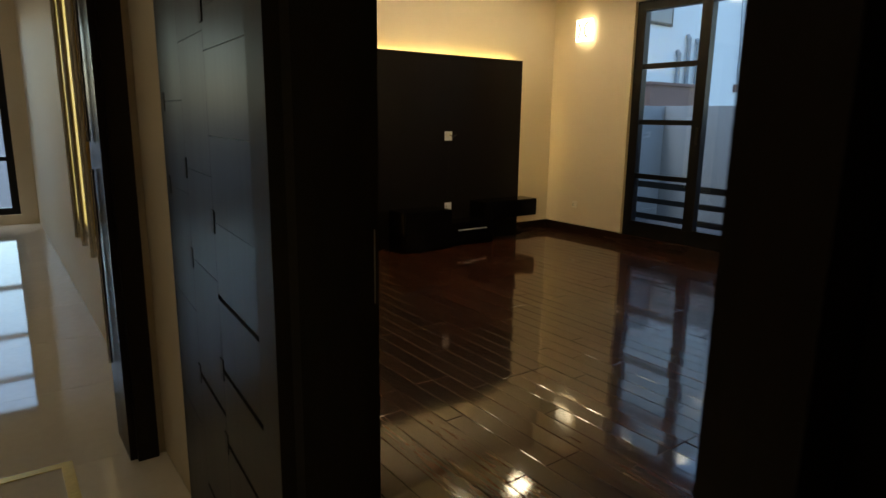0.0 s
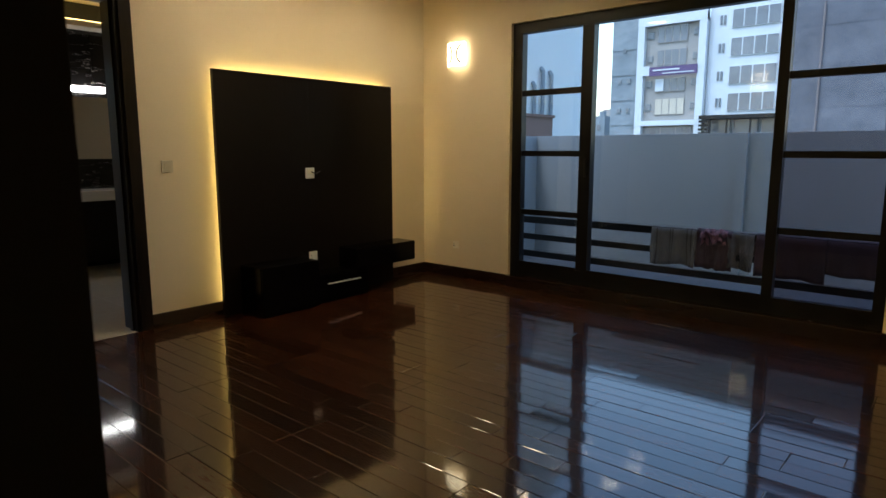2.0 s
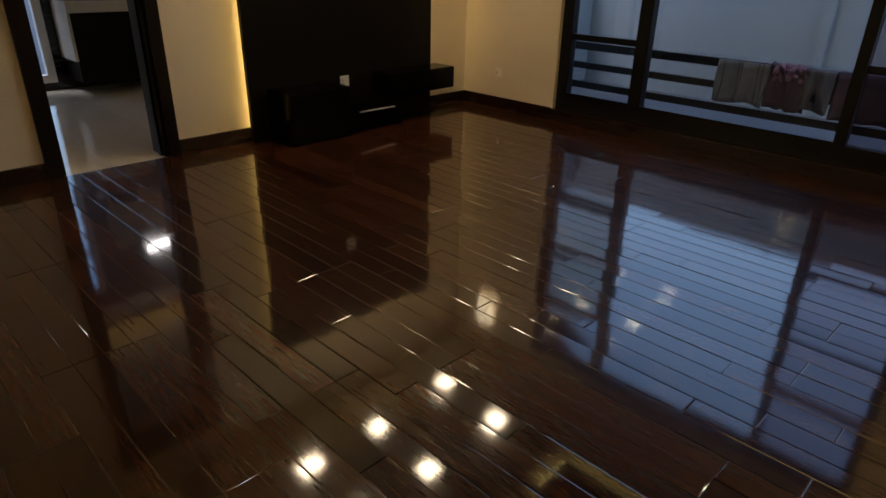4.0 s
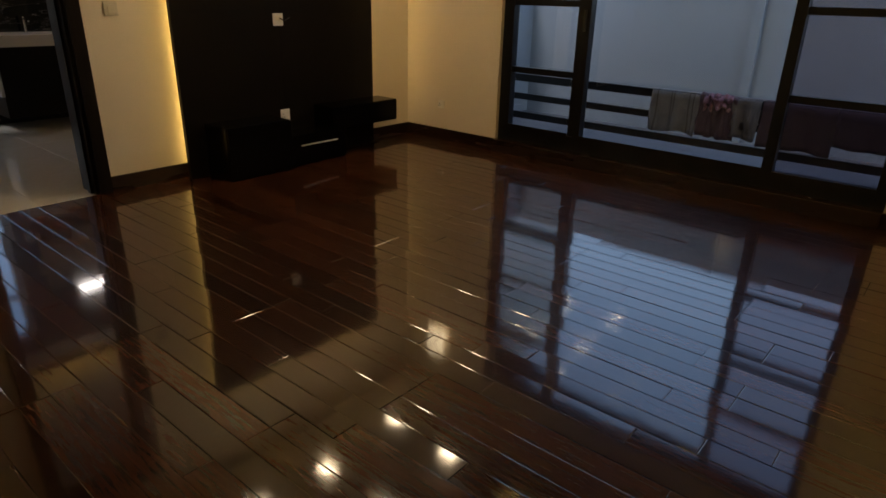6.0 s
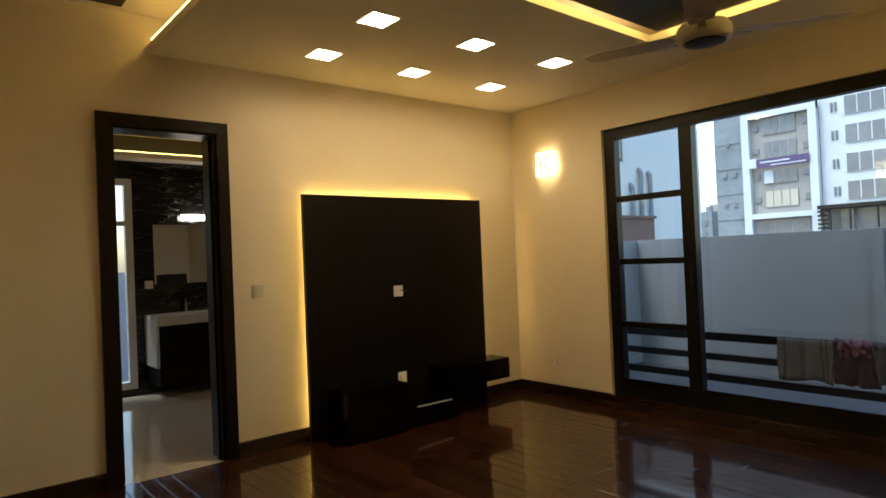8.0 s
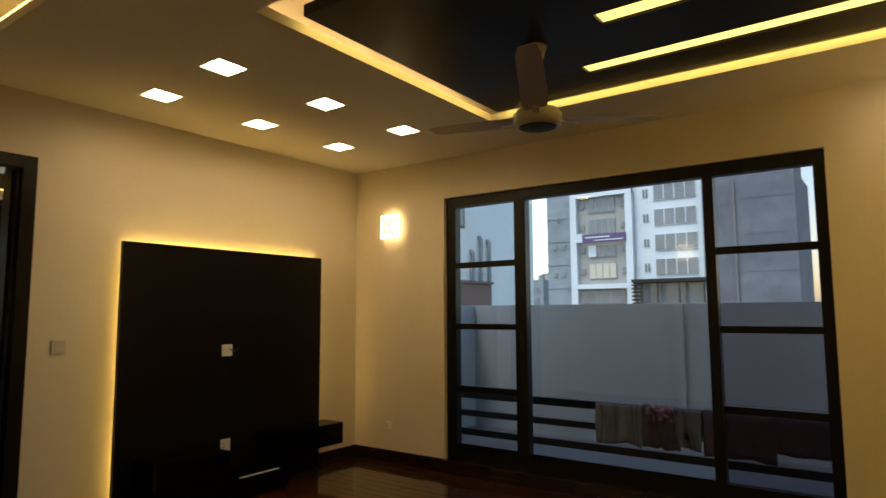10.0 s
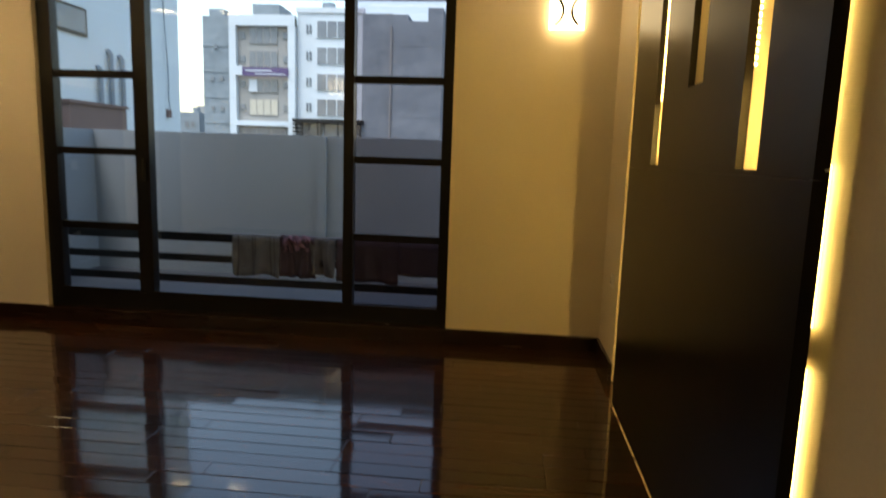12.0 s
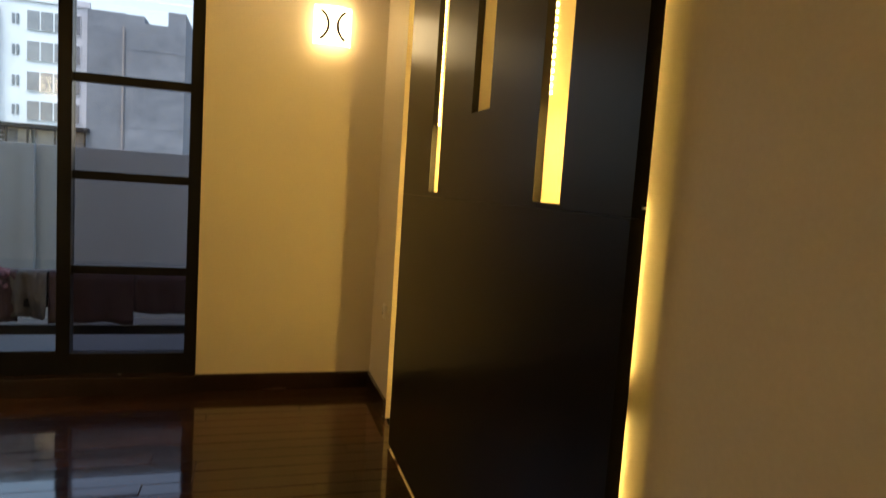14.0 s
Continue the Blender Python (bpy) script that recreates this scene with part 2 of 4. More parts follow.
def wire(points, r, name, mat, parent=None, label=""):
    cu = bpy.data.curves.new(name, "CURVE")
    cu.dimensions, cu.bevel_depth, cu.bevel_resolution, cu.resolution_u = "3D", r, 2, 8
    sp = cu.splines.new("NURBS")
    sp.points.add(len(points) - 1)
    for q, c in zip(sp.points, points):
        q.co = (*c, 1)
    sp.use_endpoint_u, sp.order_u = True, 3
    cu.materials.append(mat)
    tmp = new(name, cu)
    me = bpy.data.meshes.new_from_object(tmp.evaluated_get(bpy.context.evaluated_depsgraph_get()))
    bpy.data.objects.remove(tmp)
    ob = new(name, me)
    if parent is not None:
        hang(ob, parent)
    return tagged(ob, label) if label else ob


def setting(name, bm, mat, label, category, bevel=0.0):
    return tagged(part(name, bm, mat, bevel=bevel), label, category, kind="structure")


# ---- bedroom shell ----
W, S, SO, H, TOP = 5.33, -5.004, -5.12, 2.9, 3.16
RY0, RY1 = -3.054, -0.59
setting("wall_west", boxes((-0.2, -3.13, 0, 0, 0.25, 3.4), (-0.2, SO, 0, 0, -3.83, 3.4), (-0.2, -3.83, 2.39, 0, -3.13, 3.4)), M_WALL,
        "cream painted bedroom wall behind the television panel", "wall")
setting("wall_north", boxes((0, 0, 0, 1.13, 0.25, 3.4), (4.23, 0, 0, 5.6, 0.25, 3.4), (1.13, 0, 2.515, 4.23, 0.25, 3.4), (1.13, 0, -0.2, 4.23, 0.25, 0.0)), M_WALL,
        "cream painted wall round the balcony window", "wall")
setting("wall_east", boxes((W, RY1, 0, 5.6, 0, 3.4), (5.36, RY0, 0, 5.6, -1.30, 3.4), (5.505, -1.30, 0, 5.6, RY1, 3.4), (W, -3.68, 0, 5.6, RY0, 3.4), (W, SO, 0, 5.6, -4.50, 3.4), (W, -4.50, 2.39, 5.6, -3.68, 3.4)), M_WALL,
        "cream painted wall behind the dark slotted panel", "wall")
setting("wall_south", boxes((0, SO, 0, 4.40, S, 3.4), (4.40, SO, 2.47, W, S, 3.4)), M_WALL,
        "cream painted wall with the bedroom doorway", "wall")
TX, TY0, TY1 = 2.11, -2.93, -0.73
LIGHTS = ((0.625, -2.555), (0.625, -1.745), (0.64, -0.905), (1.385, -2.60), (1.385, -1.775), (1.415, -0.955))
HOLE = 0.098


def slab_with_holes(x0, x1, y0, y1):
    """Bottom slab cells that leave the square openings of the lights free."""
    xs = sorted({x0, x1} | {x + d for x, y in LIGHTS for d in (-HOLE, HOLE)})
    ys = sorted({y0, y1} | {y + d for x, y in LIGHTS for d in (-HOLE, HOLE)})
    cells = []
    for a, b in zip(ys, ys[1:]):
        start = x0
        for u, v in zip(xs, xs[1:]):
            if any(abs((u + v) / 2 - x) < HOLE and abs((a + b) / 2 - y) < HOLE for x, y in LIGHTS):
                if u > start:
                    cells.append((start, a, H, u, b, H + 0.055))
                start = v
        cells.append((start, a, H, x1, b, H + 0.055))
    return cells


setting("ceiling", boxes(*slab_with_holes(0, TX, -3.58, 0), (TX, TY1, H, W, 0, H + 0.055), (TX, -3.58, H, W, TY0, H + 0.055),
                         (-0.2, SO, TOP, 5.6, 0.25, TOP + 0.2)), M_CEIL, "cream false ceiling with a raised tray", "ceiling")
PZ0, PZ1, PX1, PY0, PY1 = 2.935, 2.995, W - 0.05, TY0 + 0.22, TY1 - 0.075
SLOTS = ((-1.245, -1.115, 3.075), (-1.845, -1.71, 3.40), (-2.44, -2.31, 3.05))
rows_y = [PY1] + [v for y0, y1, x in SLOTS for v in (y1, y0)] + [PY0]
bars = [(TX + 0.10, PY0, PZ0, 3.05, PY1, PZ1)]
for k in range(0, len(rows_y), 2):
    bars.append((3.05, rows_y[k + 1], PZ0, PX1, rows_y[k], PZ1))
for y0, y1, x in SLOTS:
    if x > 3.06:
        bars.append((3.05, y0, PZ0, x, y1, PZ1))
setting("ceiling_panel", boxes(*bars), M_PANEL, "dark wood panel floating in the ceiling tray with lit slots", "ceiling panel")
cove = thing("cove_light", (TX, TY1, 2.95), "warm yellow cove light strips round the ceiling tray", "strip light")
part("led_strip", boxes((TX + 0.085, PY0 + 0.05, 2.945, TX + 0.098, PY1 - 0.02, 2.975)), M_COVE, cove)
part("led_strip", boxes((TX + 0.12, PY1 + 0.002, 2.945, PX1 - 0.02, PY1 + 0.014, 2.975)), M_COVE, cove)
for y0, y1, x in SLOTS:
    part("slot_diffuser", boxes((x + 0.005, y0 + 0.003, PZ0 + 0.010, PX1 - 0.02, y1 - 0.012, PZ0 + 0.018)), M_SLOT, cove, "glowing yellow slot diffuser")
cove_b = thing("cove_light", (0.02, -3.58, 2.98), "warm yellow cove strip along the raised ceiling edge", "strip light")
part("led_strip", boxes((0.05, -3.56, 2.98, 5.2, -3.545, 2.995)), M_COVE_DIM, cove_b)

setting("baseboard", boxes((0.0, -3.045, 0, 0.018, 0, 0.11), (0.0, S, 0, 0.018, -3.915, 0.11), (0.018, -0.018, 0, 1.13, 0, 0.11), (4.23, -0.018, 0, W, 0, 0.11),
                           (W - 0.018, RY1, 0, W, -0.018, 0.11), (W - 0.018, -3.60, 0, W, RY0, 0.11), (0.018, S, 0, 4.40, S + 0.018, 0.11)), M_SKIRT,
        "dark polished wooden skirting board", "baseboard", 0.003)
setting("window_step", boxes((1.13, -0.05, 0, 4.23, 0.25, 0.11)), M_SKIRT, "dark wooden step under the balcony window", "step", 0.004)

# Unseen mass added to keep the sun off the balcony and boundary wall.
setting("shade_block", boxes((-0.2, SO, 3.4, 5.6, 0.25, 6.4), (-3.9, -9.2, 3.4, 7.2, SO, 6.4)), M_RENDER_LIGHT, "unseen block added above the rooms to shade the balcony", "wall")

# ---- balcony window ----
win = thing("window_1", (2.68, 0.08, 0.11), "large dark aluminium sliding window with crossbars", "window", kind="structure")
FY0, FY1 = 0.04, 0.12
part("window_frame", boxes((1.13, FY0, 0.11, 4.23, FY1, 0.235), (1.13, FY0, 2.42, 4.23, FY1, 2.515), (1.13, FY0, 0.235, 1.235, FY1, 2.42), (4.155, FY0, 0.235, 4.23, FY1, 2.42)),
     M_ALU, win)
part("mullion", boxes((1.855, FY0 + 0.01, 0.235, 1.905, FY1 - 0.002, 2.42), (1.912, FY0 - 0.006, 0.235, 1.975, FY1 - 0.004, 2.42)), M_ALU, win)
part("mullion", boxes((3.447, FY0 - 0.006, 0.235, 3.52, FY1 - 0.004, 2.42)), M_ALU, win)
part("sash_rail", boxes((1.235, FY0 - 0.012, 0.235, 1.86, FY0 + 0.0, 0.262), (1.975, FY0 - 0.012, 0.235, 3.447, FY0 + 0.0, 0.255)), M_ALU, win)
for x0, x1 in ((1.235, 1.855), (3.52, 4.155)):
    for z in (1.872, 1.307, 0.745):
        part("crossbar", boxes((x0, FY0 + 0.012, z - 0.026, x1, FY1 - 0.012, z + 0.026)), M_ALU, win, bevel=0.004)
for x0, x1, glass in ((1.235, 1.855, M_GLASS), (1.975, 3.447, M_GLASS), (3.52, 4.155, M_GLASS_TINTED)):
    pane = part("pane", boxes((x0, 0.078, 0.235, x1, 0.084, 2.42)), glass, win)
    pane.visible_shadow = False
part("latch", boxes((1.925, 0.010, 1.10, 1.945, 0.034, 1.26)), M_BLACK, win, "black latch handle", 0.004)

# ---- television panel and bench ----
tv = thing("television_panel", (0.05, -1.53, 0.0), "black-brown backlit television panel fixed to the cream wall", "wall panel")
for y0, y1 in ((-2.492, -1.6006), (-1.6, -0.587)):
    part("board", boxes((0.06, y0, 0.0, 0.10, y1, 1.958)), M_PANEL, tv, bevel=0.0012)
part("spacer", boxes((0.0, -2.30, 0.0, 0.06, -0.75, 1.80)), M_BLACK, tv)
part("led_strip", boxes((0.025, -2.42, 1.905, 0.045, -0.63, 1.922)), M_LED_DIM, tv)
part("led_strip", boxes((0.03, -2.416, 0.08, 0.045, -2.406, 1.87)), M_LED, tv)
part("led_strip", boxes((0.03, -0.678, 0.50, 0.045, -0.668, 1.87)), M_LED, tv)
cab = thing("cabinet", (0.25, -2.05, 0.0), "low black television cabinet against the dark panel", "cabinet")
part("body", boxes((0.10, -2.34, 0.0, 0.39, -1.77, 0.405)), M_GLOSS, cab, bevel=0.003)
part("door", boxes((0.391, -2.335, 0.03, 0.408, -1.775, 0.395)), M_GLOSS, cab, bevel=0.002)
drw = thing("drawer_unit", (0.22, -1.48, 0.0), "low black drawer unit with a steel handle", "cabinet")
part("body", boxes((0.10, -1.768, 0.0, 0.33, -1.15, 0.25)), M_GLOSS, drw, bevel=0.003)
front = part("drawer_front", boxes((0.331, -1.76, 0.03, 0.348, -1.155, 0.245)), M_GLOSS, drw, bevel=0.002)
part("handle", boxes((0.352, -1.645, 0.165, 0.366, -1.265, 0.175), (0.348, -1.63, 0.166, 0.354, -1.62, 0.174), (0.348, -1.29, 0.166, 0.354, -1.28, 0.174)), M_STEEL, front, "slim brushed steel bar handle", 0.002)
shelf = thing("wall_shelf", (0.22, -0.9, 0.25), "floating black box shelf beside the television panel", "shelf")
part("box", boxes((0.101, -1.30, 0.25, 0.352, -0.53, 0.44)), M_GLOSS, shelf, bevel=0.003)
part("lip", boxes((0.353, -1.295, 0.262, 0.362, -0.535, 0.432)), M_GLOSS, shelf, bevel=0.002)


def wall_plate(at, turn, w, h, mat, label, pins=False, rocker=True, cable=False):
    """A switch or socket plate; local x across, z up, y out of the wall."""
    ob = thing("socket" if pins else "switch", (0, 0, 0), label, "socket" if pins else "switch")
    ob.matrix_basis = pose(*at, 0, 0, turn)
    part("plate", boxes((-w / 2, 0.0, -h / 2, w / 2, 0.010, h / 2)), mat, ob, bevel=0.003, local=True)
    if rocker:
        part("rocker", boxes((-w * 0.40 if pins else -w * 0.26, 0.0105, -h * 0.28, -w * 0.10 if pins else w * 0.26, 0.015, h * 0.28)), mat, ob, bevel=0.002, local=True)
    if pins:
        for dx, dz in ((0.26, 0.14), (0.36, -0.12), (0.16, -0.12)):
            part("pin_hole", boxes((w * dx - 0.003, 0.0104, h * dz - 0.008, w * dx + 0.003, 0.0115, h * dz + 0.004)), M_BLACK, ob, local=True)
    return ob


wall_plate((0.0, -2.849, 1.216), -90, 0.088, 0.092, M_FAN, "ivory switch plate on the cream wall beside the door")
hi = wall_plate((0.1005, -1.613, 1.137), -90, 0.094, 0.094, M_PLATE, "white socket plate on the black television panel", rocker=False)
part("inset", boxes((-0.03, 0.0105, -0.006, 0.03, 0.0125, 0.032)), M_PLATE_CREAM, hi, bevel=0.001, local=True)
cable = wire([(0.112, -1.60, 1.150), (0.135, -1.585, 1.135), (0.130, -1.56, 1.128), (0.118, -1.53, 1.142), (0.104, -1.50, 1.15)], 0.004, "cable", M_BLACK)
hang(cable, hi)
wall_plate((0.1005, -1.605, 0.382), -90, 0.088, 0.100, M_PLATE, "white low socket plate on the black panel", pins=True)
wall_plate((0.46, 0.0, 0.345), 180, 0.075, 0.075, M_PLATE_CREAM, "ivory low socket plate beside the window", pins=True, rocker=False)
wall_plate((W, -0.41, 0.60), 90, 0.085, 0.085, M_PLATE_CREAM, "ivory socket plate on the short cream wall", pins=True, rocker=False)
sk = wall_plate((W - 0.012, -3.222, 0.635), 90, 0.135, 0.088, M_PLATE_CREAM, "ivory three-pin socket with switch near the panel", pins=True)
part("back_box", boxes((-0.062, -0.012, -0.040, 0.062, 0.0, 0.040)), M_PLATE_CREAM, sk, local=True)


def sconce(at, turn):
    """A bowed square glass wall lamp with two thin arcs on it."""
    ob = thing("wall_lamp", (0, 0, 0), "glowing square glass wall lamp with two dark arcs", "wall lamp", "wall lamps")
    ob.matrix_basis = pose(*at, 0, 0, turn)
    bm = bmesh.new()
    n, h = 10, 0.115
    for side in (0.0, -0.006):
        grid = [[bm.verts.new((-h + 2 * h * i / n, 0.075 - 0.030 * ((2 * i / n - 1) ** 2) + side, -h + 2 * h * j / n)) for j in range(n + 1)] for i in range(n + 1)]
        for i in range(n):
            for j in range(n):
                bm.faces.new((grid[i][j], grid[i + 1][j], grid[i + 1][j + 1], grid[i][j + 1]))
    part("glass", bm, M_SCONCE, ob, "bright frosted glass", smooth=True, local=True)
    part("back_plate", boxes((-0.05, 0.0, -0.05, 0.05, 0.030, 0.05)), M_CHROME, ob, bevel=0.003, local=True)
    for s in (-1, 1):
        bm = bmesh.new()
        prev = None
        for k in range(13):
            a = radians(-60 + 120 * k / 12)
            x = s * (0.128 - 0.100 * math.cos(a))
            z = 0.100 * math.sin(a)
            y = 0.0765 - 0.030 * (x / 0.115) ** 2
            ring = [bm.verts.new((x - s * d * math.cos(a), y + dy, z + d * math.sin(a))) for d, dy in ((-0.0085, 0.001), (0.0085, 0.001), (0.0085, 0.006), (-0.0085, 0.006))]
            if prev:
                for q in range(4):
                    bm.faces.new((prev[q], prev[(q + 1) % 4], ring[(q + 1) % 4], ring[q]))
            prev = ring
        part("arc", bm, M_BLACK, ob, "thin dark curved line", local=True)
    return ob


lamp = sconce((4.97, 0.0, 2.322), 180)
copy_thing(lamp, pose(0.49, 0.0, 2.292, 0, 0, 180))
copy_thing(lamp, pose(1.98, S, 2.34, 0, 0, 0))

# ---- slotted panel on the east wall ----
ep = thing("slotted_wall_panel", (5.30, -2.0, 0.0), "dark brown slotted wall panel with warm backlight", "wall panel")
EX0, EX1, EB, EY0, EY1, EZ = 5.27, 5.33, 5.288, -3.013, -0.98, 2.94
ES = ((-1.61, -1.467, 1.345, EZ), (-2.16, -1.98, 1.63, 2.20), (-2.703, -2.545, 1.342, EZ))
SEAM = 1.327
part("lower_board", boxes((EX0, EY0, 0.014, EB, EY1, SEAM - 0.0015)), M_PANEL, ep)
part("upper_board", boxes((EX0, ES[0][1], SEAM, EB, EY1, EZ), (EX0, ES[1][1], SEAM, EB, ES[0][0], EZ), (EX0, ES[2][1], SEAM, EB, ES[1][0], EZ),
                          (EX0, EY0, SEAM, EB, ES[2][0], EZ), (EX0, ES[0][0], SEAM, EB, ES[0][1], ES[0][2]), (EX0, ES[2][0], SEAM, EB, ES[2][1], ES[2][2]),
                          (EX0, ES[1][0], SEAM, EB, ES[1][1], ES[1][2]), (EX0, ES[1][0], ES[1][3], EB, ES[1][1], EZ)), M_PANEL, ep)
# Hidden strip added to stop light leaking through the seam.
part("seam_light_stop", boxes((EB, EY0 + 0.021, SEAM - 0.03, EB + 0.004, EY1 - 0.021, SEAM + 0.009)), M_PANEL, ep)
part("edge_frame", boxes((EB, EY0, 0.014, 5.303, EY0 + 0.02, EZ), (EB, EY1 - 0.02, 0.014, EX1, EY1, EZ)), M_PANEL, ep)
part("spacer", boxes((EB, -2.35, 0.0, 5.36, -2.25, EZ), (EB, -1.30, 0.0, 5.36, -1.20, EZ)), M_BLACK, ep)
for y0, y1, z0, z1 in ES:
    tall = z1 - z0 > 1
    part("slot_reveal", boxes((EB, y1, z0 - 0.01, 5.294, y1 + 0.014, z1), (EB, y0 - 0.002, z0 - 0.014, 5.294, y1, z0 - 0.002)), M_PANEL, ep, "dark wooden reveal of the lit slot")
    part("slot_lining", boxes((5.296, y1 + 0.003, z0 - 0.012, 5.352, y1 + 0.014, z1), (5.302, y0 - 0.045, z0 - 0.012, 5.352, y0 - 0.035, z1), (5.302, y0 - 0.035, z0 - 0.014, 5.352, y1 + 0.003, z0 - 0.003),
                              (5.3525, y0 - 0.045, z0 - 0.014, 5.3585, y1 + 0.014, z1)), M_CEIL, ep, "cream lining behind the lit slot")
    if tall:
        part("tape", boxes((5.2945, y1 + 0.0005, z0 + 0.28, 5.302, y1 + 0.0025, z1 - 0.01)), M_FAN, ep)
        z, top, pitch = z0 + 0.29, z1 - 0.03, 0.019
        bm = bmesh.new()
        while z < top:
            bmesh.ops.create_cube(bm, size=1, matrix=Matrix.Translation((5.298, y1 - 0.0015, z)) @ Matrix.Diagonal((0.006, 0.003, 0.008, 1)))
            z += pitch
        part("led_beads", bm, M_LED_DIM, ep, "row of bright light beads")
        part("led_strip", boxes((5.304, y0 - 0.020, z0 + 0.01, 5.312, y0 - 0.006, z0 + 0.27)), M_LED_HOT, ep)
        part("led_strip", boxes((5.304, y0 - 0.020, z0 + 0.36, 5.310, y0 - 0.008, z1 - 0.02)), M_LED_SOFT, ep)
    else:
        part("led_strip", boxes((5.304, y0 - 0.020, z0 + 0.05, 5.310, y0 - 0.008, z1 - 0.03)), M_LED_SOFT, ep)
for z0, z1 in ((0.03, 0.88), (0.98, 1.36)):
    part("led_strip", boxes((5.343, -2.914, z0, 5.353, -2.904, z1)), M_LED, ep)
part("led_strip", boxes((5.343, -2.884, 1.36, 5.353, -2.874, EZ - 0.02)), M_LED, ep)
part("led_strip", boxes((5.488, EY1 - 0.062, 0.03, 5.503, EY1 - 0.038, EZ - 0.02)), M_LED, ep)
for a, b in ((-2.5, -2.05), (-2.0, -1.62), (-1.58, -1.2), (-1.12, -0.99)):
    part("led_strip", boxes((EX0 + 0.003, a, 0.0115, EX0 + 0.009, b, 0.0135)), M_FAINT, ep)
part("clip", boxes((EX0 + 0.022, EY0 - 0.003, 1.345, 5.303, EY0, 1.350)), M_STEEL, ep, "small steel clip")
wires = wire([(5.335, -1.75, 2.55), (5.30, -1.80, 2.42), (5.262, -1.86, 2.34), (5.258, -1.95, 2.33), (5.26, -2.03, 2.40), (5.262, -2.10, 2.50), (5.30, -2.16, 2.60)], 0.004, "loose_wire", M_BLACK)
hang(wires, ep)

# ---- ceiling fittings ----
dl = thing("ceiling_light", (0, 0, 0), "lit square recessed ceiling light", "ceiling light", "square ceiling lights")
dl.matrix_basis = pose(*LIGHTS[0], H)
part("trim", boxes((-0.108, -0.108, -0.004, 0.108, -0.096, -0.0005), (-0.108, 0.096, -0.004, 0.108, 0.108, -0.0005), (-0.108, -0.096, -0.004, -0.096, 0.096, -0.0005), (0.096, -0.096, -0.004, 0.108, 0.096, -0.0005)),
     M_PLATE, dl, local=True)
part("can", boxes((-0.0978, -0.0978, 0.0, 0.0978, -0.0955, 0.05), (-0.0978, 0.0955, 0.0, 0.0978, 0.0978, 0.05), (-0.0978, -0.0955, 0.0, -0.0955, 0.0955, 0.05), (0.0955, -0.0955, 0.0, 0.0978, 0.0955, 0.05)),
     M_PLATE, dl, "white inner sides of the recess", local=True)
part("diffuser", boxes((-0.095, -0.095, 0.038, 0.095, 0.095, 0.046)), M_DOWN, dl, "glowing square diffuser", local=True)
for x, y in LIGHTS[1:]:
    copy_thing(dl, pose(x, y, H))
spot = thing("downlight", (4.757, -0.378, H), "small lit round ceiling downlight", "downlight")
part("ring", lathe([(0.036, -0.002), (0.050, -0.002), (0.050, -0.010), (0.036, -0.012)], (4.757, -0.378, H)), M_PLATE, spot)
part("bulb", lathe([(0.0, -0.016), (0.02, -0.014), (0.034, -0.008), (0.034, -0.001)], (4.757, -0.378, H), 20), M_SPOT, spot, "glowing bulb")
hook = thing("ceiling_rose", (1.80, -0.70, H), "small dark round cap on the false ceiling", "ceiling cap")
part("cap", lathe([(0.001, -0.018), (0.03, -0.016), (0.045, -0.008), (0.05, 0.0)], (1.80, -0.70, H), 20), M_FACADE_GREY, hook)
hatch = thing("ceiling_box", (0.53, -3.98, 3.08), "dark brown square box fixed to the raised ceiling", "ceiling box")
part("box", boxes((0.25, -4.19, 3.09, 0.80, -3.79, TOP)), M_DARK, hatch, bevel=0.004)

FX, FYY, FZ = 2.99, -1.68, 2.462
fan = thing("ceiling_fan", (FX, FYY, PZ0), "cream three-bladed ceiling fan at rest under the dark panel", "ceiling fan")
part("canopy", lathe([(0.02, -0.10), (0.035, -0.09), (0.055, -0.02), (0.06, 0.0)], (FX, FYY, PZ0)), M_FAN, fan, smooth=True)
part("rod", tube(0.013, 0.013, (FX, FYY, FZ + 0.09), (FX, FYY, PZ0 - 0.05), 16), M_FAN, fan)
part("motor", lathe([(0.05, 0.0), (0.10, 0.003), (0.128, 0.015), (0.135, 0.035), (0.135, 0.075), (0.115, 0.098), (0.06, 0.11), (0.03, 0.13)], (FX, FYY, FZ)), M_FAN, fan, smooth=True)
part("bottom_cap", lathe([(0.0, -0.012), (0.03, -0.010), (0.085, -0.003), (0.105, 0.002)], (FX, FYY, FZ)), M_BLACK, fan, "dark round bottom cap", smooth=True)


